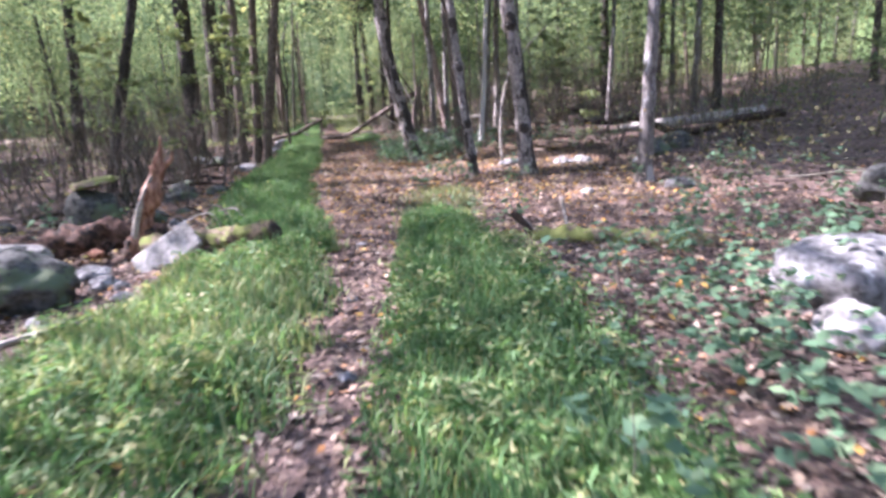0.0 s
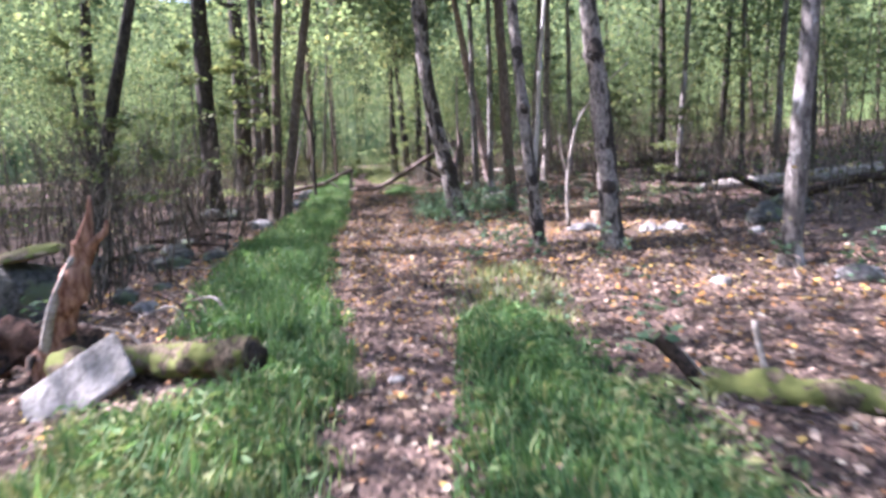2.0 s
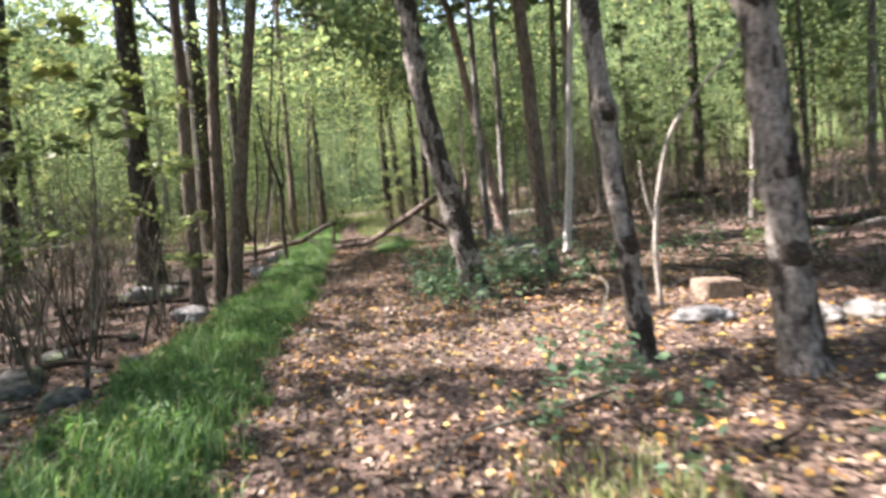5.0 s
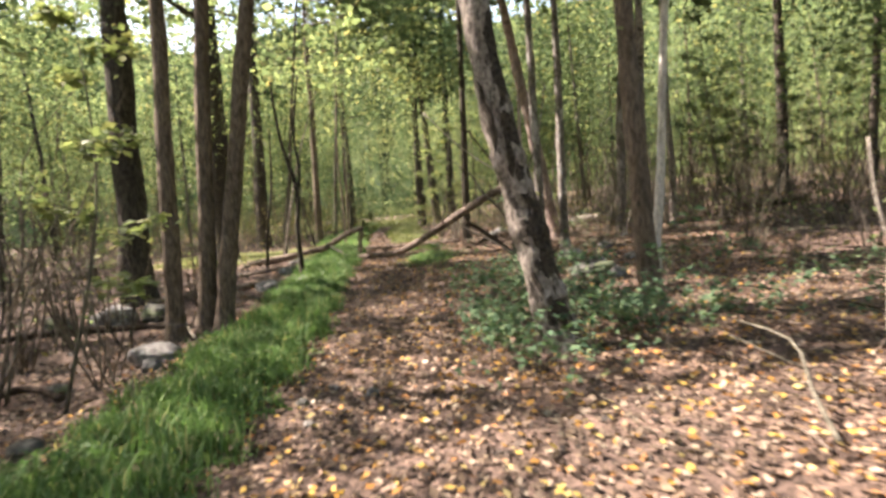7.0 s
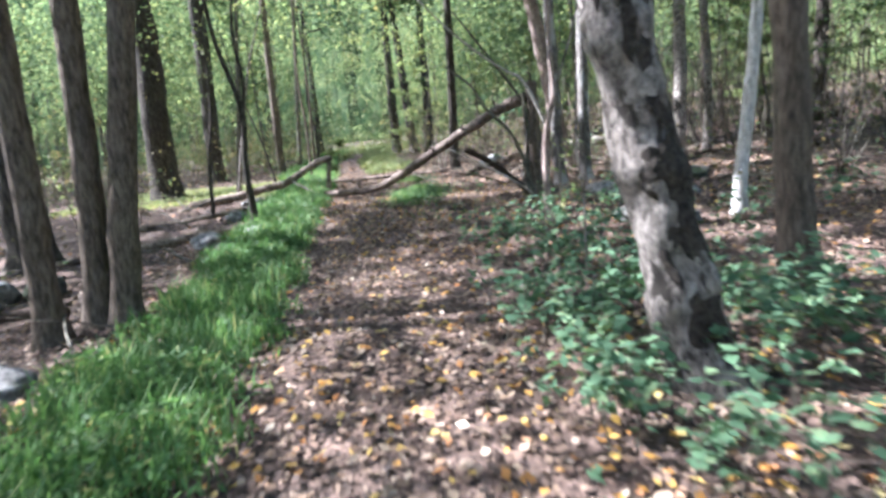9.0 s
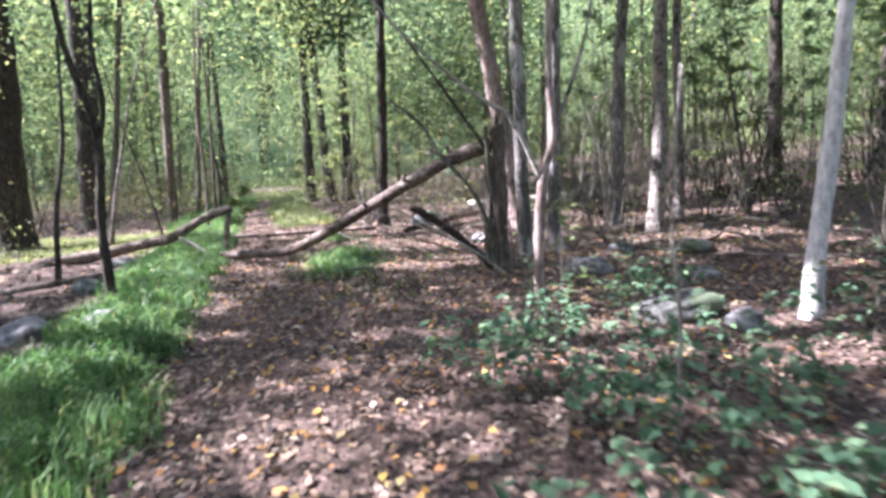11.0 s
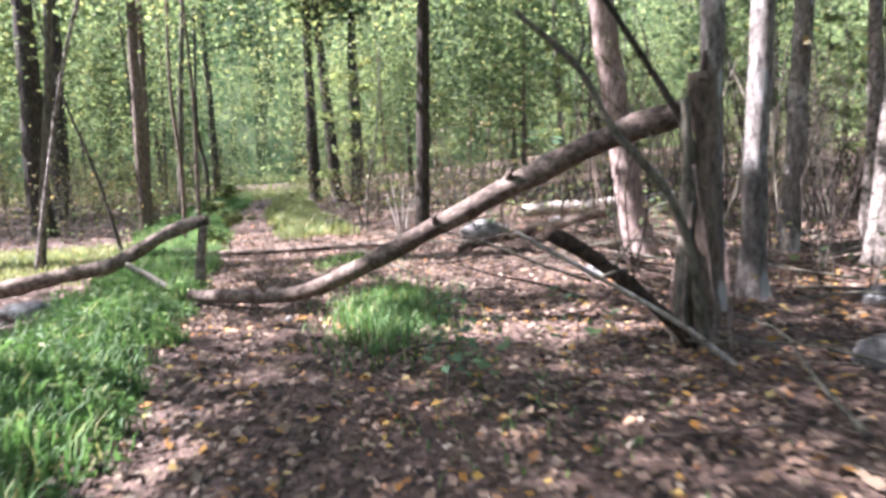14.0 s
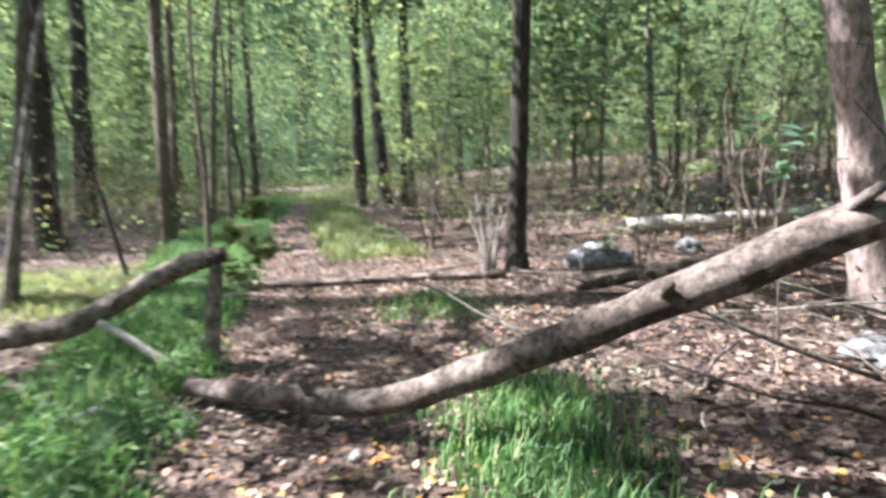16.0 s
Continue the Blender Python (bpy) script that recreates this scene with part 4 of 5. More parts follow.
timber("dead_branch", "dead dark branch rising from the broken stump", "branch", ((-0.60, 24.15, 1.5), (-0.72, 24.2, 1.8), (-1.2, 24.2, 2.52), (-1.7, 24.2, 3.25)), 0.032, 0.014, BARK["dark"], 8, 20, 0.15, 12)
snag = timber("broken_stump", "tall broken grey-brown tree stump", "stump", ((-0.55, 24.15, gz(-0.55, 24.15) - 0.06), (-0.54, 24.15, 0.35), (-0.52, 24.17, 0.9), (-0.5, 24.19, 1.5), (-0.5, 24.2, 2.02)), 0.135, 0.085, BARK["brown"], 16, 34, 0.5, 13)
limb("split_stem", rel(snag, ((-0.72, 24.08, gz(-0.7, 24.1) - 0.04), (-0.70, 24.1, 0.6), (-0.64, 24.13, 1.2), (-0.66, 24.15, 1.85))), 0.062, 0.035, BARK["olive"], snag, 9, 18, rough=0.35, seed=4)
limb("splinter", rel(snag, ((-0.53, 24.16, 1.95), (-0.52, 24.16, 2.05), (-0.51, 24.17, 2.16))), 0.05, 0.008, ROTWOOD, snag, 6, 5, rough=0.4)
for k in range(7):
    a = k * 0.9
    x0, y0 = -0.55 + 0.2 * math.cos(a), 24.1 + 0.2 * math.sin(a)
    limb("root_sprout", rel(snag, ((x0, y0, gz(x0, y0) - 0.02), (x0 + 0.03 * math.cos(a * 3), y0, 0.5), (x0 + 0.12 * math.cos(a * 2), y0 + 0.05, 0.9 + 0.25 * (k % 3)))), 0.012, 0.005, BARK["pink"], snag, 5, 7)

sap = timber("forked_sapling", "crooked pinkish-grey sapling with bare forks", "sapling", ((-0.69, 21.5, gz(-0.69, 21.5) - 0.03), (-0.70, 21.5, 0.5), (-0.64, 21.5, 1.31), (-0.53, 21.5, 1.72), (-0.55, 21.5, 2.3), (-0.50, 21.5, 3.6)), 0.055, 0.025, BARK["pink"], 10, 30, 0.22, 14, part_name="stem")
limb("branch", rel(sap, ((-0.64, 21.5, 1.31), (-0.78, 21.5, 1.66), (-0.94, 21.5, 1.95), (-1.08, 21.5, 2.03), (-1.4, 21.5, 2.27), (-1.8, 21.5, 2.64), (-2.2, 21.5, 3.1))), 0.026, 0.010, PALEWOOD, sap, 7, 22, rough=0.15)
limb("branch", rel(sap, ((-0.53, 21.5, 1.72), (-0.38, 21.5, 2.1), (-0.2, 21.5, 2.64), (-0.05, 21.5, 3.4))), 0.02, 0.01, BARK["pale"], sap, 7, 12, rough=0.12)
limb("branch", rel(sap, ((-0.66, 21.5, 1.0), (-0.55, 21.48, 1.2), (-0.42, 21.45, 1.5), (-0.40, 21.45, 1.9))), 0.012, 0.006, BARK["olive"], sap, 6, 9)

bent = timber("bent_sapling", "slim bent pale sapling beside the maple", "sapling", ((1.5, 14.6, -0.03), (1.48, 14.6, 0.7), (1.55, 14.6, 1.3), (1.72, 14.6, 1.95), (2.1, 14.6, 2.45), (2.6, 14.6, 2.9)), 0.036, 0.014, PALEWOOD, 8, 22, 0.12, 15, part_name="stem")
limb("branch", rel(bent, ((1.5, 14.6, 0.9), (1.4, 14.6, 1.3), (1.36, 14.6, 1.7))), 0.012, 0.006, PALEWOOD, bent, 6, 8)

for x, y, pts, r, bark, lb in (
        (-5.3, 23.6, ((0, 0), (-0.02, 1.0), (0.05, 1.9), (-0.2, 3.0), (-0.3, 4.2)), 0.06, "dark", "crooked dark sapling in the verge"),
        (-6.7, 25.3, ((0, 0), (0.1, 1.0), (0.3, 2.0), (0.4, 3.4)), 0.042, "dark", "thin dark leaning sapling"),
        (-7.7, 29.6, ((0, 0), (0.35, 1.5), (0.8, 3.2), (1.5, 5.0)), 0.04, "pale", "thin pale sapling leaning over the grass"),
        (-7.2, 31.5, ((0, 0), (-0.3, 1.4), (-0.7, 2.8), (-1.0, 4.5)), 0.03, "dark", "thin dark sapling leaning away"),
        (-6.4, 32.4, ((0, 0), (0.05, 1.5), (0.0, 3.0), (0.15, 5.5)), 0.045, "brown", "slim brown sapling by the far trail"),
        (-7.2, 36.5, ((0, 0), (0.05, 1.5), (0.12, 3.0), (0.1, 6)), 0.06, "brown", "slim brown sapling by the far trail"),
        (-8.1, 41.0, ((0, 0), (0.05, 1.5), (-0.1, 3.0), (0.15, 6.5)), 0.08, "dark", "slim dark sapling by the far trail"),
        (-3.0, 33.5, ((0, 0), (0.1, 1.0), (0.35, 2.2), (0.5, 3.8)), 0.03, "olive", "thin bare sapling by the far trail"),
        (-0.75, 18.7, ((0, 0), (0.02, 0.7), (-0.02, 1.2), (0.03, 1.9)), 0.011, "pale", "thin bare stem among the plants")):
    z = gz(x, y)
    timber("sapling", lb, "sapling", [(x + a, y, z + h - (0.04 if h == 0 else 0)) for a, h in pts], r, r * 0.45, BARK[bark], 8, 24, 0.18, int(abs(x * 10)), part_name="stem")

fork = timber("sapling", "dark sapling limb forking over the verge", "sapling", ((-5.32, 23.62, 1.75), (-5.15, 23.6, 2.4), (-5.2, 23.6, 3.2), (-5.0, 23.6, 4.4)), 0.035, 0.02, BARK["dark"], 8, 14, 0.15, 3, part_name="stem")

timber("mossy_log", "short mossy log with a dark hollow end", "log", ((-1.82, 6.88, 0.19), (-2.3, 6.98, 0.16), (-2.8, 7.05, 0.14), (-3.4, 7.2, 0.08)), 0.13, 0.11, MOSSLOG, 26, 44, 0.6, 21)
ml = bpy.data.objects["mossy_log"]
limb("hollow_end", rel(ml, ((-1.86, 6.87, 0.19), (-1.82, 6.86, 0.19), (-1.795, 6.855, 0.19))), 0.12, 0.105, ROTWOOD, ml, 14, 4, "dark rotten hollow", 0.3, 2)
timber("rotten_log", "large brown rotten log among stones", "log", ((-3.3, 7.55, 0.16), (-3.85, 7.4, 0.2), (-4.45, 7.15, 0.17), (-5.6, 6.8, 0.08)), 0.12, 0.18, ROTBARK, 26, 44, 0.85, 22)
for k, (x, y, a) in enumerate(((-4.1, 7.5, 0.5), (-4.6, 7.1, -0.4), (-3.9, 8.0, 1.1), (-5.0, 7.6, 0.1))):
    timber("rotten_wood", "torn chunk of rotten red-brown wood", "log", ((x, y, gz(x, y) + 0.03), (x - 0.2 * math.cos(a), y + 0.2 * math.sin(a), gz(x, y) + 0.12), (x - 0.5 * math.cos(a), y + 0.5 * math.sin(a), gz(x, y) + 0.1 + 0.08 * (k % 2))), 0.09, 0.05, (REDWOOD, ROTWOOD)[k % 2], 10, 14, 0.6, 120 + k)
red = timber("torn_stump", "reddish torn wood snag standing in the log", "stump", ((-3.66, 7.42, -0.08), (-3.56, 7.42, 0.18), (-3.45, 7.41, 0.42), (-3.33, 7.4, 0.72), (-3.24, 7.4, 0.95)), 0.13, 0.075, REDWOOD, 22, 30, 0.7, 23)
limb("splinter", rel(red, ((-3.26, 7.4, 0.86), (-3.19, 7.4, 1.04), (-3.15, 7.39, 1.16), (-3.13, 7.39, 1.3))), 0.06, 0.008, REDWOOD, red, 9, 12, "reddish pointed splinter", 0.5, 3)
limb("splinter", rel(red, ((-3.26, 7.4, 0.8), (-3.14, 7.39, 0.96), (-3.05, 7.39, 1.03), (-3.02, 7.38, 1.12))), 0.05, 0.012, REDWOOD, red, 9, 12, "reddish pointed splinter", 0.5, 5)
limb("bare_edge", rel(red, ((-3.60, 7.33, 0.12), (-3.50, 7.31, 0.42), (-3.38, 7.31, 0.68), (-3.28, 7.33, 0.86))), 0.045, 0.02, PALEWOOD, red, 9, 14, "pale stripped wood", 0.35, 6)
for k in range(6):
    a = 0.9 * k
    limb("root", rel(red, ((-3.6, 7.42, 0.12), (-3.6 + 0.22 * math.cos(a), 7.42 + 0.18 * math.sin(a), 0.12), (-3.6 + 0.42 * math.cos(a + 0.3), 7.42 + 0.34 * math.sin(a + 0.3), 0.0))), 0.05, 0.012, ROTBARK, red, 8, 9, rough=0.5, seed=k)
for k in range(9):
    x, y = -3.05 - 0.32 * (k % 3) + 0.07 * k, 7.75 + 0.13 * k
    timber("stick", "broken pale stick in the torn wood heap", "stick", ((x, y, gz(x, y) + 0.03), (x - 0.15, y + 0.05, gz(x, y) + 0.16 + 0.03 * (k % 4)), (x - 0.4, y + 0.1 * math.cos(k), gz(x, y) + 0.2 + 0.05 * (k % 3))), 0.018, 0.008, (PALEWOOD, DEADWOOD, ROTWOOD)[k % 3], 7, 9, 0.3, 140 + k, "sticks of the torn wood heap")
timber("mossy_log", "low weathered log among leaves and plants", "log", ((0.95, 6.45, 0.03), (1.4, 6.3, 0.05), (1.9, 6.1, 0.04), (2.6, 5.8, 0.02)), 0.1, 0.09, MOSSLOG, 24, 34, 0.55, 24)
timber("stick", "upright pale barkless stick", "stick", ((1.30, 6.36, -0.02), (1.29, 6.37, 0.15), (1.27, 6.4, 0.28), (1.24, 6.41, 0.44)), 0.022, 0.016, PALEWOOD, 8, 14, 0.3, 25)
timber("stick", "leaning dark broken branch stub", "stick", ((1.02, 6.5, 0.0), (0.92, 6.58, 0.12), (0.78, 6.7, 0.27)), 0.05, 0.045, ROTWOOD, 10, 10, 0.3, 26)
timber("stick", "thin slanting pale twig", "stick", ((1.05, 6.45, 0.02), (0.95, 6.42, 0.14), (0.84, 6.4, 0.28)), 0.01, 0.006, PALEWOOD, 6, 8, 0.1, 27)
timber("fallen_limb", "long crooked dark limb lying on the bank", "log", ((3.7, 16.0, 0.72), (4.4, 16.0, 0.66), (5.0, 16.0, 0.74), (5.5, 16.0, 0.50), (6.0, 16.0, 0.32), (6.7, 16.0, 0.34), (7.6, 16.1, 0.52), (8.8, 16.2, 0.6)), 0.06, 0.11, ROTWOOD, 12, 34, 0.25, 28)
timber("fallen_log", "pale fallen log lying up the bank", "log", ((5.2, 18.2, 0.35), (6.2, 18.0, 0.42), (7.4, 17.8, 0.5), (9.0, 17.6, 0.6)), 0.12, 0.16, PALEWOOD, 14, 22, 0.2, 29)
timber("fallen_log", "thin weathered log lying across the far trail", "log", ((-5.9, 30.6, 0.22), (-4.6, 30.45, 0.2), (-3.2, 30.4, 0.22), (-2.2, 30.3, 0.22)), 0.045, 0.05, DEADWOOD, 10, 18, 0.2, 30)
timber("fallen_log", "dark fallen log deep in the woods", "log", ((6.4, 31.0, 0.5), (7.2, 31.3, 0.55), (8.0, 31.5, 0.6), (9, 31.8, 0.62)), 0.2, 0.22, ROTWOOD, 14, 20, 0.15, 31)
timber("fallen_log", "pale fallen log in the open woods", "log", ((0.4, 33.5, 0.4), (2.0, 33.2, 0.45), (4.0, 33.0, 0.55)), 0.13, 0.16, PALEWOOD, 14, 16, 0.2, 32)
timber("fallen_log", "pinkish fallen log behind the dead branch", "log", ((-1.6, 29.3, 0.22), (-0.7, 28.9, 0.45), (0.4, 28.5, 0.72)), 0.06, 0.075, DEADWOOD, 12, 14, 0.2, 33)
timber("stick", "pale peeled branch lying in the grass", "stick", ((-3.4, 3.95, 0.02), (-2.95, 4.2, 0.08), (-2.6, 4.45, 0.1)), 0.025, 0.018, PALEWOOD, 8, 10, 0.2, 34)
timber("fallen_limb", "dark limb lying under the bare brush", "log", ((-5.9, 19.3, 0.0), (-6.8, 19.2, 0.02), (-7.6, 19.1, 0.05), (-8.4, 18.8, 0.03)), 0.05, 0.06, ROTWOOD, 10, 16, 0.25, 35)


# ---- stones ----
def stone(label, x, y, size, material, seed, sink=0.3, tilt=(0, 0, 0), cut=0.0):
    bm = bmesh.new()
    bmesh.ops.create_icosphere(bm, subdivisions=4, radius=1)
    off = Vector((seed * 2.7, seed * 1.1, seed * 0.3))
    for v in bm.verts:
        d = v.co.normalized()
        k = 1 + 0.30 * noise.noise(d * 1.3 + off) + 0.12 * noise.noise(d * 3.1 + off) + 0.04 * noise.noise(d * 8 + off)
        p = d * k
        m = max(abs(p.x), abs(p.y), abs(p.z))
        p = p.lerp(p / m * 0.85, cut)
        v.co = Vector((p.x * size[0], p.y * size[1], p.z * size[2]))
    t = part("stone", bm, material)
    t.matrix_world = pose(x, y, gz(x, y) + size[2] * (1 - sink * 2), *tilt)
    return tagged(t, label, "stone")


stone("large grey lichen-spotted boulder among plants", 2.6, 3.95, (0.44, 0.38, 0.30), ROCK, 1, 0.22, (0, 0, 25), 0.4)
stone("pale grey boulder half hidden by plants", 2.3, 3.4, (0.22, 0.2, 0.16), PALEROCK, 2, 0.25)
stone("dark flat boulder on the bank", 5.2, 6.9, (0.5, 0.4, 0.26), DARKROCK, 3, 0.2)
stone("dark mossy boulder with a pale top", -3.85, 5.6, (0.5, 0.4, 0.34), DARKROCK, 4, 0.2)
stone("flat pale slab lying on the dark boulder", -4.1, 5.75, (0.45, 0.3, 0.09), PALEROCK, 5, -2.2, (4, 6, 10), 0.4)
stone("leaning pale flat slab of stone", -2.98, 6.72, (0.42, 0.24, 0.028), PALEROCK, 6, -1.9, (40, -30, 22), 0.9)
for k, (x, y, s, m) in enumerate(((-3.4, 6.15, 0.14, ROCK), (-3.75, 6.5, 0.18, ROCK), (-3.1, 5.9, 0.1, ROCK), (-4.4, 6.6, 0.2, ROCK), (-4.9, 6.9, 0.22, DARKROCK), (-3.3, 4.9, 0.12, ROCK), (-2.9, 5.5, 0.09, ROCK), (-5.4, 9.4, 0.28, DARKROCK), (-4.6, 10.3, 0.2, DARKROCK), (-4.0, 9.6, 0.15, ROCK), (-3.4, 10.2, 0.12, ROCK),
                                 (2.6, 13.3, 0.2, PALEROCK), (3.05, 13.35, 0.19, PALEROCK), (2.85, 13.6, 0.1, ROCK), (3.9, 12.3, 0.14, ROCK), (3.5, 9.2, 0.2, ROCK), (4.6, 13.6, 0.35, DARKROCK), (5.4, 14.3, 0.4, DARKROCK), (2.2, 9.3, 0.1, PALEROCK),
                                 (-5.1, 17.15, 0.24, ROCK), (-4.85, 16.6, 0.14, ROCK), (-7.5, 20.2, 0.4, ROCK), (-7.0, 20.6, 0.3, DARKROCK), (-8.2, 19.8, 0.35, DARKROCK), (-4.9, 22.4, 0.2, ROCK), (-5.6, 22.3, 0.22, ROCK), (-5.9, 24.4, 0.2, ROCK), (-6.2, 26.4, 0.26, ROCK), (-5.2, 26.2, 0.16, ROCK),
                                 (0.85, 20.75, 0.2, ROCK), (1.5, 22.6, 0.16, ROCK), (0.9, 23.0, 0.12, ROCK), (0.42, 23.45, 0.26, ROCK), (1.3, 24.6, 0.18, ROCK), (-0.9, 30.8, 0.34, ROCK), (0.6, 31.5, 0.25, ROCK), (-0.35, 26.6, 0.22, ROCK), (2.1, 24.0, 0.2, DARKROCK), (-3.63, 25.75, 0.05, PALEROCK), (-2.6, 15.5, 0.05, ROCK), (-2.75, 15.1, 0.06, DARKROCK), (-2.2, 15.25, 0.08, ROCK), (-2.55, 14.6, 0.05, PALEROCK), (-0.9, 6.9, 0.05, PALEROCK), (-0.75, 4.9, 0.05, PALEROCK), (-0.6, 3.4, 0.05, ROCK))):
    stone("weathered stone on the leafy ground", x, y, (s * (1 + 0.3 * math.sin(k * 2.1)), s * (0.9 + 0.2 * math.cos(k)), s * 0.62), m, 10 + k, 0.3, (0, 0, k * 47))
stone("dark mossy boulder with a painted sunlit top", -5.1, 9.35, (0.4, 0.34, 0.42), DARKROCK, 73, 0.2, (0, 8, 20), 0.35)
# thin slab in yellowish moss colour paints the sun on the boulder's top
stone("flat yellowish mossy slab standing for the boulder's sunlit top", -5.0, 9.3, (0.34, 0.28, 0.05), MOSSLOG, 74, -7.2, (4, -8, 30), 0.4)
stone("squared tan stone block on the leaves", 2.25, 14.9, (0.3, 0.22, 0.17), TANROCK, 70, 0.25, (0, 4, 12), 0.7)
stone("low flat stone in the leaves", 1.65, 13.75, (0.3, 0.24, 0.1), ROCK, 71, 0.3)
stone("flat dark mossy stone among seedlings", 0.5, 21.25, (0.42, 0.28, 0.13), DARKROCK, 72, 0.2, (0, -6, 15), 0.4)


rubble = np.random.default_rng(61)
for k in range(18):
    x, y = rubble.uniform(-7.0, -4.3), rubble.uniform(9.0, 17.0)
    if x > trail_l(y) - 1.5:
        continue
    q = rubble.uniform(0.08, 0.26)
    stone("dark weathered stone in the hollow", x, y, (q * 1.2, q, q * 0.55), DARKROCK, 90 + k, 0.3, (0, 0, k * 31), 0.3)
for k in range(5):
    x, y = -4.8 - 0.5 * (k % 3), 9.8 + 1.5 * k
    timber("fallen_limb", "dark crooked limb lying in the hollow", "branch", ((x, y, gz(x, y) + 0.05), (x - 0.5, y + 0.2, gz(x - 0.5, y) + 0.12), (x - 1.1, y + 0.1, gz(x - 1.1, y) + 0.08), (x - 1.9, y + 0.5, gz(x - 1.9, y) + 0.04)), 0.03, 0.05, ROTWOOD, 9, 18, 0.25, 50 + k, "limbs in the hollow")


# ---- fallen sticks and brush ----
def stick_kind(i):
    r = np.random.default_rng(200 + i)
    L = (0.7, 1.3, 2.0, 1.0)[i]
    p = [Vector((L * u, 0.10 * L * float(r.normal()) * u, 0.04 + 0.05 * L * abs(float(r.normal())) * u * (1 - u) * 2)) for u in (0, 0.3, 0.65, 1)]
    t = thing("fallen_stick", -70 + 2 * i, -4, 0, "dry fallen stick on the leaf litter", "stick", "sticks on the forest floor")
    limb("shaft", p, 0.008 + 0.009 * L * 0.6, 0.005, (DEADWOOD, ROTWOOD, BARK["olive"], DEADWOOD)[i], t, 6, 10, rough=0.2, seed=i)
    a = p[1].lerp(p[2], 0.4)
    limb("twig", (a, a + Vector((0.12 * L, 0.1 * L, 0.03)), a + Vector((0.26 * L, 0.17 * L, 0.02))), 0.006, 0.003, (DEADWOOD, ROTWOOD, BARK["olive"], DEADWOOD)[i], t, 5, 6)
    return t


sticks = [stick_kind(i) for i in range(4)]
rng = np.random.default_rng(77)
n = 0
while n < 190:
    x, y = rng.uniform(-9, 8), rng.uniform(1.5, 38)
    if trail_l(y) - 0.9 < x < trail_r(y) + 0.8:
        continue
    copy_thing(sticks[n % 4], pose(x, y, gz(x, y) + 0.0, rng.uniform(-5, 5), rng.uniform(-10, 2), rng.uniform(0, 360)))
    n += 1


plants = [sapling("low seedling with broad green leaves", 0.38, 0.005, 26, 90, LEAF_BLUE, -70, -12, 0.10, 0.35, "olive", "seedlings on the forest floor", "seedling"),
          sapling("low seedling with toothed green leaves", 0.55, 0.006, 38, 91, LEAF_BLUE, -71, -12, 0.085, 0.3, "olive", "seedlings on the forest floor", "seedling"),
          sapling("small seedling with fresh green leaves", 0.25, 0.004, 18, 92, LEAF_BLUE, -72, -12, 0.08, 0.3, "olive", "seedlings on the forest floor", "seedling")]


def brush_kind(i):
    """A clump of thin bare stems."""
    r = np.random.default_rng(300 + i)
    t = thing("bare_shrub", -70 + 3 * i, -8, 0, "bare shrub of thin crooked stems", "shrub", "bare shrubs of the undergrowth")
    for k in range(5):
        a = r.uniform(0, 6.28)
        h = r.uniform(0.9, 2.6)
        s = r.uniform(0.1, 0.4) * h
        p = [Vector((0.08 * math.cos(a), 0.08 * math.sin(a), -0.03)), Vector((0.08 * math.cos(a) + s * 0.3 * math.cos(a), s * 0.3 * math.sin(a), h * 0.4)), Vector((s * 0.7 * math.cos(a + 0.3), s * 0.7 * math.sin(a + 0.3), h * 0.75)), Vector((s * math.cos(a), s * math.sin(a), h))]
        p = [q + Vector((r.normal() * 0.07 * h, r.normal() * 0.07 * h, 0)) * (j > 0) for j, q in enumerate(p)]
        limb("stem", p, 0.011, 0.003, BARK[("olive", "brown", "dark")[i]], t, 5, 10, rough=0.1, seed=k)
        for j in range(2):
            b = p[1].lerp(p[3], r.uniform(0.1, 0.8))
            e = b + Vector((r.normal() * 0.25, r.normal() * 0.25, r.uniform(0.05, 0.4)))
            limb("side_twig", (b, b.lerp(e, 0.5) + Vector((0, 0, 0.04)), e), 0.005, 0.002, BARK[("olive", "brown", "dark")[i]], t, 4, 5)
    return t


brush = [brush_kind(i) for i in range(3)]
n = 0
while n < 110:
    x, y = rng.uniform(-17, 15), rng.uniform(9, 50)
    l, r = trail_l(y), trail_r(y)
    if l - 2.6 < x < r + 2.2 or (x > r and x < 3.5 and y < 24) or (y > 26 and y < 33 and x < l and x > -12):
        continue
    copy_thing(brush[n % 3], pose(x, y, gz(x, y), rng.uniform(-6, 6), rng.uniform(-6, 6), rng.uniform(0, 360)))
    n += 1
for k in range(12):
    x, y = rng.uniform(-7.2, -4.4), rng.uniform(8.8, 17)
    if x < trail_l(y) - 1.7:
        copy_thing(brush[k % 3], pose(x, y, gz(x, y), rng.uniform(-9, 9), rng.uniform(-9, 9), rng.uniform(0, 360)))
for k in range(130):
    x, y = (rng.uniform(-1.2, 3.0), rng.uniform(25, 30.5)) if k < 60 else (rng.uniform(2.4, 9.5), rng.uniform(13.5, 28))
    copy_thing(sticks[(k * 3) % 4], pose(x, y, gz(x, y), rng.uniform(-6, 6), rng.uniform(-22, 2), rng.uniform(0, 360)))
for k, (x, y) in enumerate(((-5.2, 13.6), (-5.0, 15.4), (-6.0, 12.2))):
    copy_thing(kinds[1], pose(x, y, gz(x, y) - 0.03, 2, 3 + k, 80 * k))
for k, (x, y) in enumerate(((-4.7, 7.5), (-5.4, 8.7), (-4.0, 7.7))):
    copy_thing(plants[1], pose(x, y, gz(x, y), 4, 6, 70 * k) @ Matrix.Scale(1.0, 4))
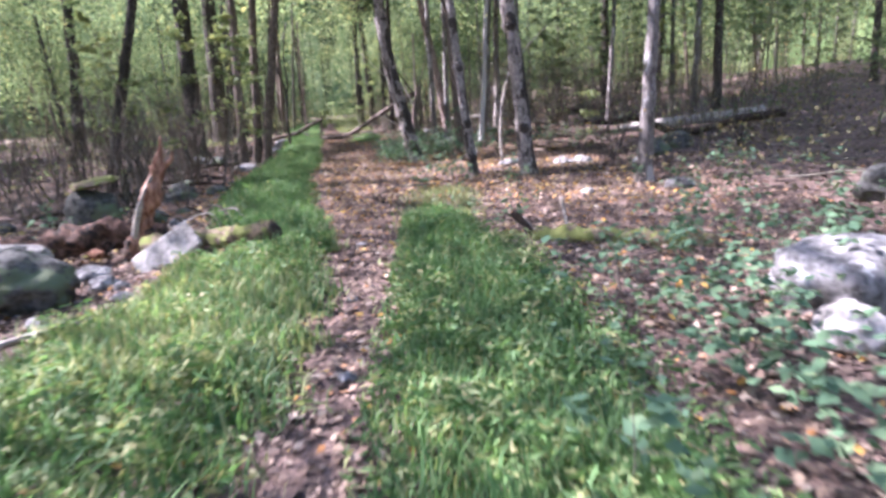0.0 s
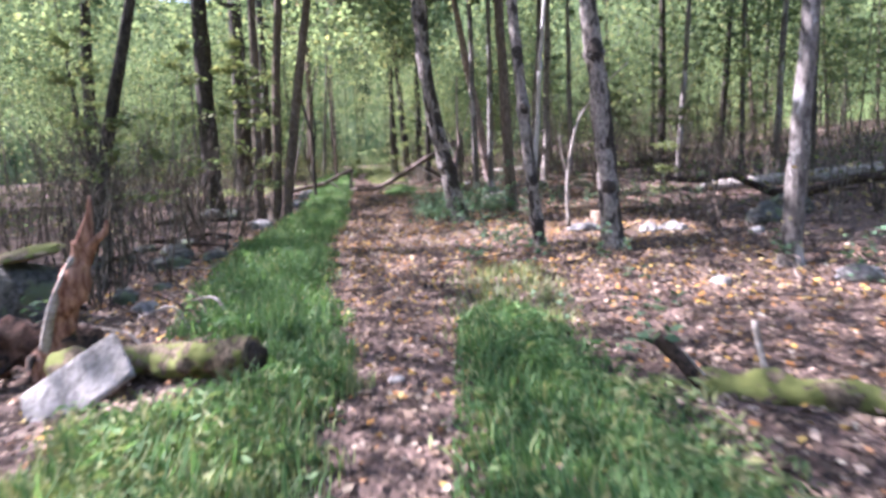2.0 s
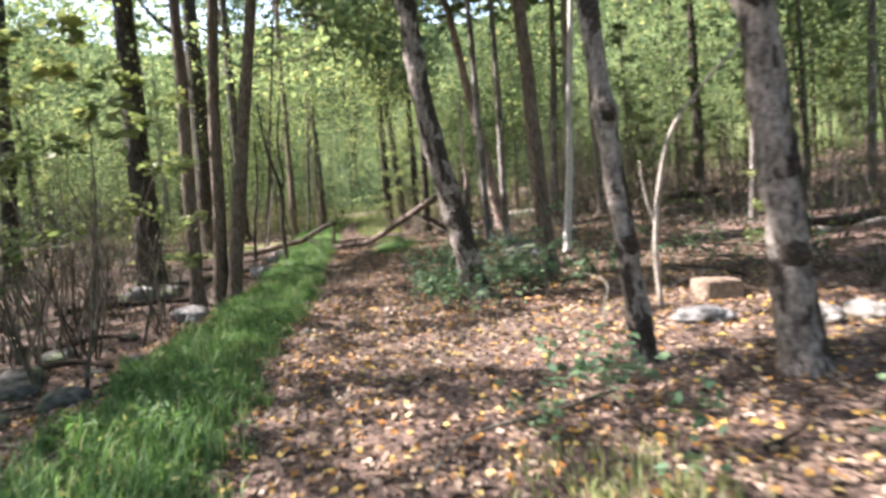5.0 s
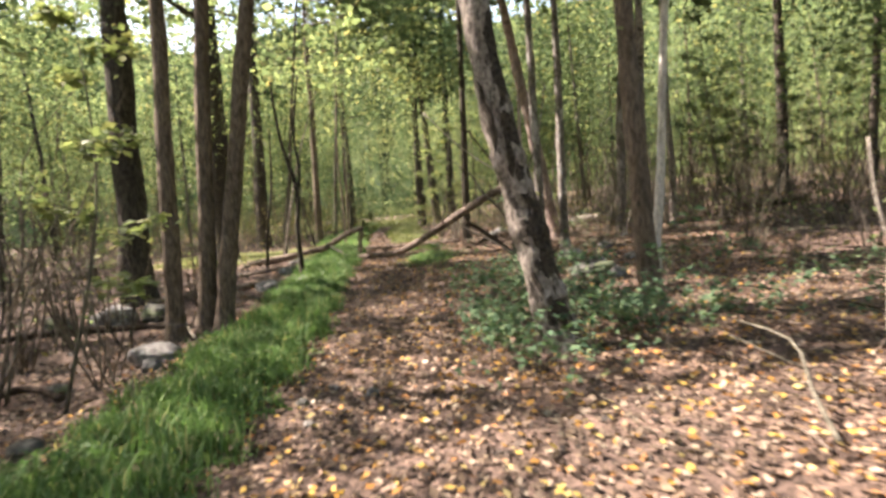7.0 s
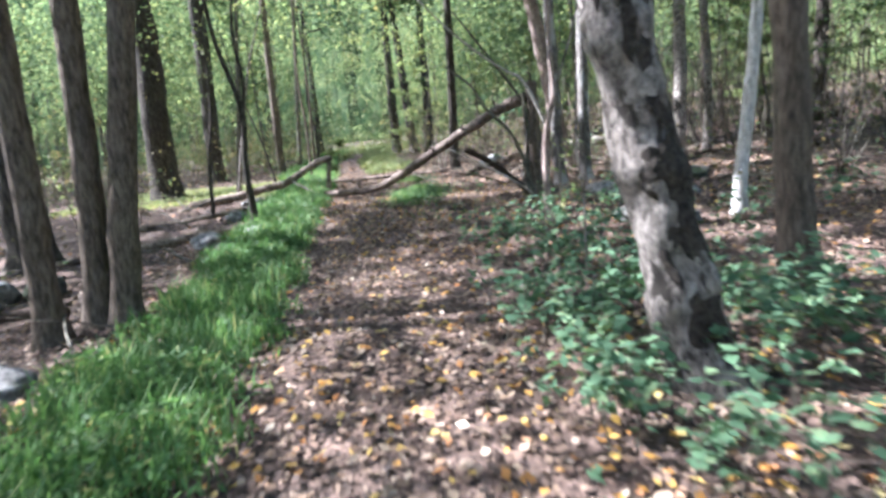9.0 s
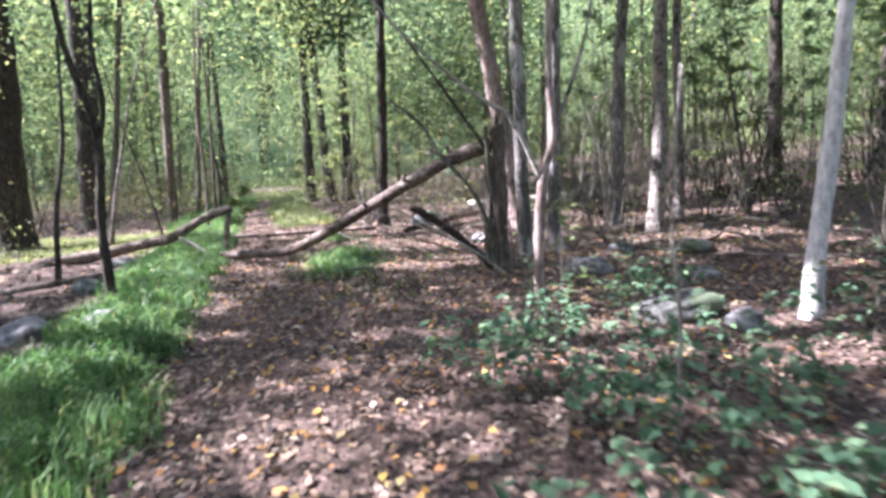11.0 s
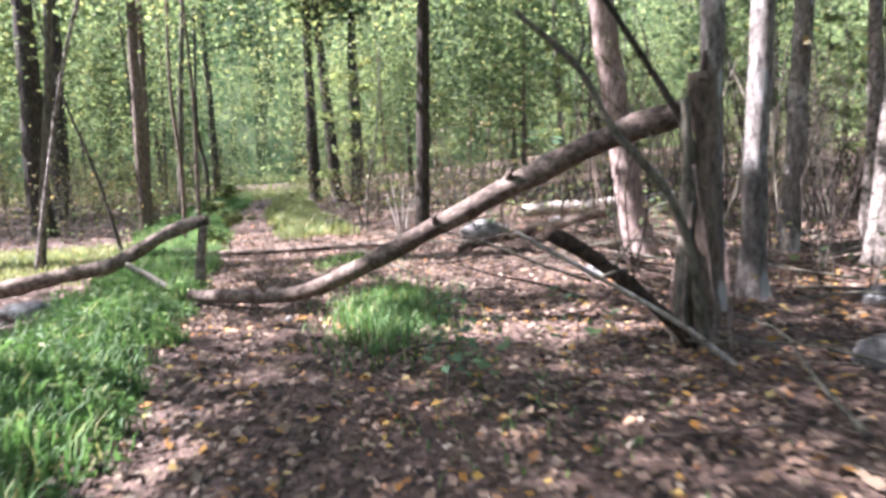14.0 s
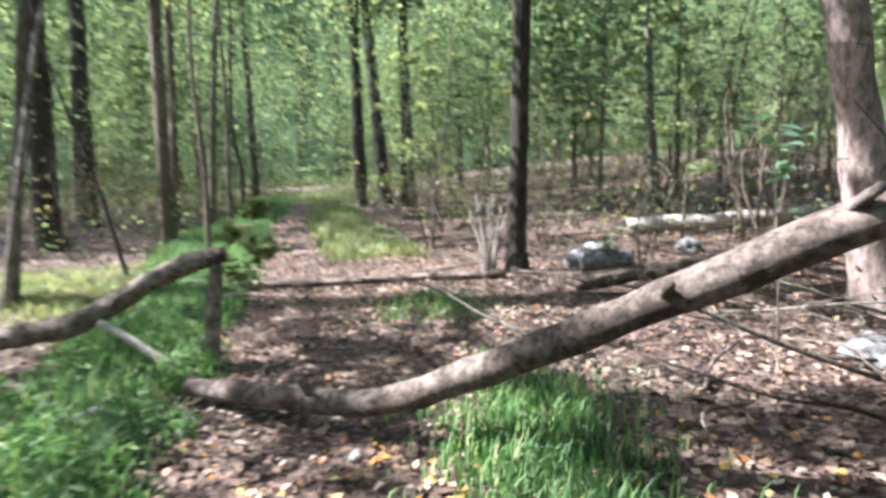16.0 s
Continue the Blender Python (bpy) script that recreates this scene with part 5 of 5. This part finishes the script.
copy_thing(brush[0], pose(-6.6, 18.0, gz(-6.6, 18.0), 0, 0, 30))
copy_thing(brush[1], pose(-6.9, 17.4, gz(-6.9, 17.4), 0, 0, 120))

for k in range(26):
    x, y = rng.uniform(3.2, 10), rng.uniform(13, 27)
    copy_thing(brush[k % 3], pose(x, y, gz(x, y), rng.uniform(-20, 20), rng.uniform(-20, 20), rng.uniform(0, 360)))
for d, pts in (("dead_branch", (((-1.30, 23.8, 1.64), (-1.42, 23.75, 1.72), (-1.6, 23.7, 1.74)), ((-0.93, 23.8, 1.2), (-1.0, 23.9, 1.4), (-0.98, 24.0, 1.62)), ((-1.52, 23.8, 2.02), (-1.5, 23.75, 2.2), (-1.56, 23.7, 2.4)))),
               ("dead_branch.001", (((-1.2, 24.2, 2.52), (-1.4, 24.2, 2.6), (-1.6, 24.15, 2.64)), ((-0.9, 24.2, 2.06), (-0.88, 24.3, 2.3), (-0.95, 24.35, 2.5)))),
               ("fallen_branch", (((-1.25, 23.95, 0.75), (-1.22, 23.85, 0.86), (-1.15, 23.8, 0.98)),)),
               ("fallen_branch.001", (((-1.4, 23.8, 0.72), (-1.3, 23.7, 0.78), (-1.15, 23.65, 0.8)),))):
    for q in pts:
        limb("side_twig", rel(bpy.data.objects[d], q), 0.012, 0.005, BARK["olive"], bpy.data.objects[d], 6, 7)

for k in range(46):
    x, y = rng.uniform(1.4, 10.5), rng.uniform(26.8, 38)
    copy_thing(brush[k % 3], pose(x, y, gz(x, y), rng.uniform(-10, 10), rng.uniform(-10, 10), rng.uniform(0, 360)) @ Matrix.Scale(rng.uniform(1.2, 2.0), 4))
for k in range(34):
    x, y = rng.uniform(-9.5, -4.0), rng.uniform(9.5, 19)
    if x < trail_l(y) - 1.9:
        copy_thing(brush[k % 3], pose(x, y, gz(x, y), rng.uniform(-14, 14), rng.uniform(-14, 14), rng.uniform(0, 360)) @ Matrix.Scale(rng.uniform(0.9, 1.5), 4))

pale_brush = thing("bare_shrub", -2.35, 30.75, gz(-2.35, 30.75), "clump of pale dead stems at a trunk's foot", "shrub")
for k in range(9):
    a = k * 0.7
    limb("stem", ((0.06 * math.cos(a), 0.06 * math.sin(a), -0.03), (0.12 * math.cos(a), 0.1 * math.sin(a), 0.4), (0.25 * math.cos(a), 0.2 * math.sin(a), 0.75 + 0.09 * (k % 4))), 0.022, 0.006, PALEWOOD, pale_brush, 5, 8, rough=0.15, seed=k)

# ---- low plants ----
sapling("small leafy sapling with bright green sprays", 1.2, 0.009, 260, 95, LEAF_YELLOW, -4.72, 28.1, 0.12, 0.45, "olive", "", "sapling")
sapling("thin sapling with a few broad blue-green leaves", 1.75, 0.009, 26, 96, LEAF_BLUE, -0.75, 27.0, 0.15, 0.65, "olive", "", "sapling")
sapling("thin sapling with yellowing leaves beside the stem", 1.1, 0.007, 30, 97, LEAF_YELLOW, -0.55, 21.25, 0.09, 0.3, "olive", "", "sapling")
sapling("thin sapling with yellowing leaves beside the stem", 1.5, 0.008, 44, 98, LEAF_YELLOW, -0.2, 22.2, 0.1, 0.4, "olive", "", "sapling")
sapling("tall seedling with green leaves on a thin stem", 1.3, 0.008, 60, 99, LEAF_BLUE, 0.35, 15.9, 0.1, 0.35, "olive", "", "seedling")
sapling("leaning sapling with broad yellow-green leaves", 3.5, 0.022, 190, 101, LEAF_YELLOW, -4.5, 13.3, 0.17, 0.7, "olive", "", "sapling", 0.22)
BEDS = ((1.5, 3.0, 0.7, 1.4, 36), (2.3, 4.9, 0.6, 0.8, 10), (3.2, 5.6, 0.6, 0.6, 12), (-1.1, 17.6, 0.7, 1.1, 60), (0.1, 17.1, 0.55, 0.5, 26), (-0.5, 19.2, 0.9, 1.0, 26), (0.9, 16.6, 0.6, 0.5, 16), (-0.9, 15.4, 0.5, 0.5, 14), (-1.0, 20.2, 0.4, 0.4, 9), (0.0, 19.9, 0.7, 0.7, 8),
        (0.0, 11.4, 0.35, 0.3, 9), (0.6, 8.0, 0.8, 0.8, 3), (1.3, 10.0, 1.0, 1.0, 4), (0.3, 21.6, 0.5, 0.5, 10), (-4.2, 9.5, 0.8, 1.5, 14), (-3.2, 6.3, 0.5, 0.5, 9), (4.5, 9.0, 1.2, 2.0, 14), (3.5, 17.5, 1.5, 2.0, 18), (-2.1, 23.4, 0.3, 0.4, 5), (3.0, 21.0, 1.5, 1.5, 14), (1.5, 30.5, 1.5, 1.0, 10))
for bx, by, sx, sy, k in BEDS:
    for i in range(k):
        x, y = bx + rng.normal() * sx * 0.7, by + rng.normal() * sy * 0.7
        if x < trail_r(y) + (0.35 if y < 15 else -0.1):
            continue
        if min(math.hypot(x - q, y - w) for q, w in ((0.6, 12.1), (1.72, 11.95), (-0.58, 16.6))) < 0.22:
            continue
        m = pose(x, y, gz(x, y) - 0.01, rng.uniform(-8, 8), rng.uniform(-8, 8), rng.uniform(0, 360))
        copy_thing(plants[i % 3], m)
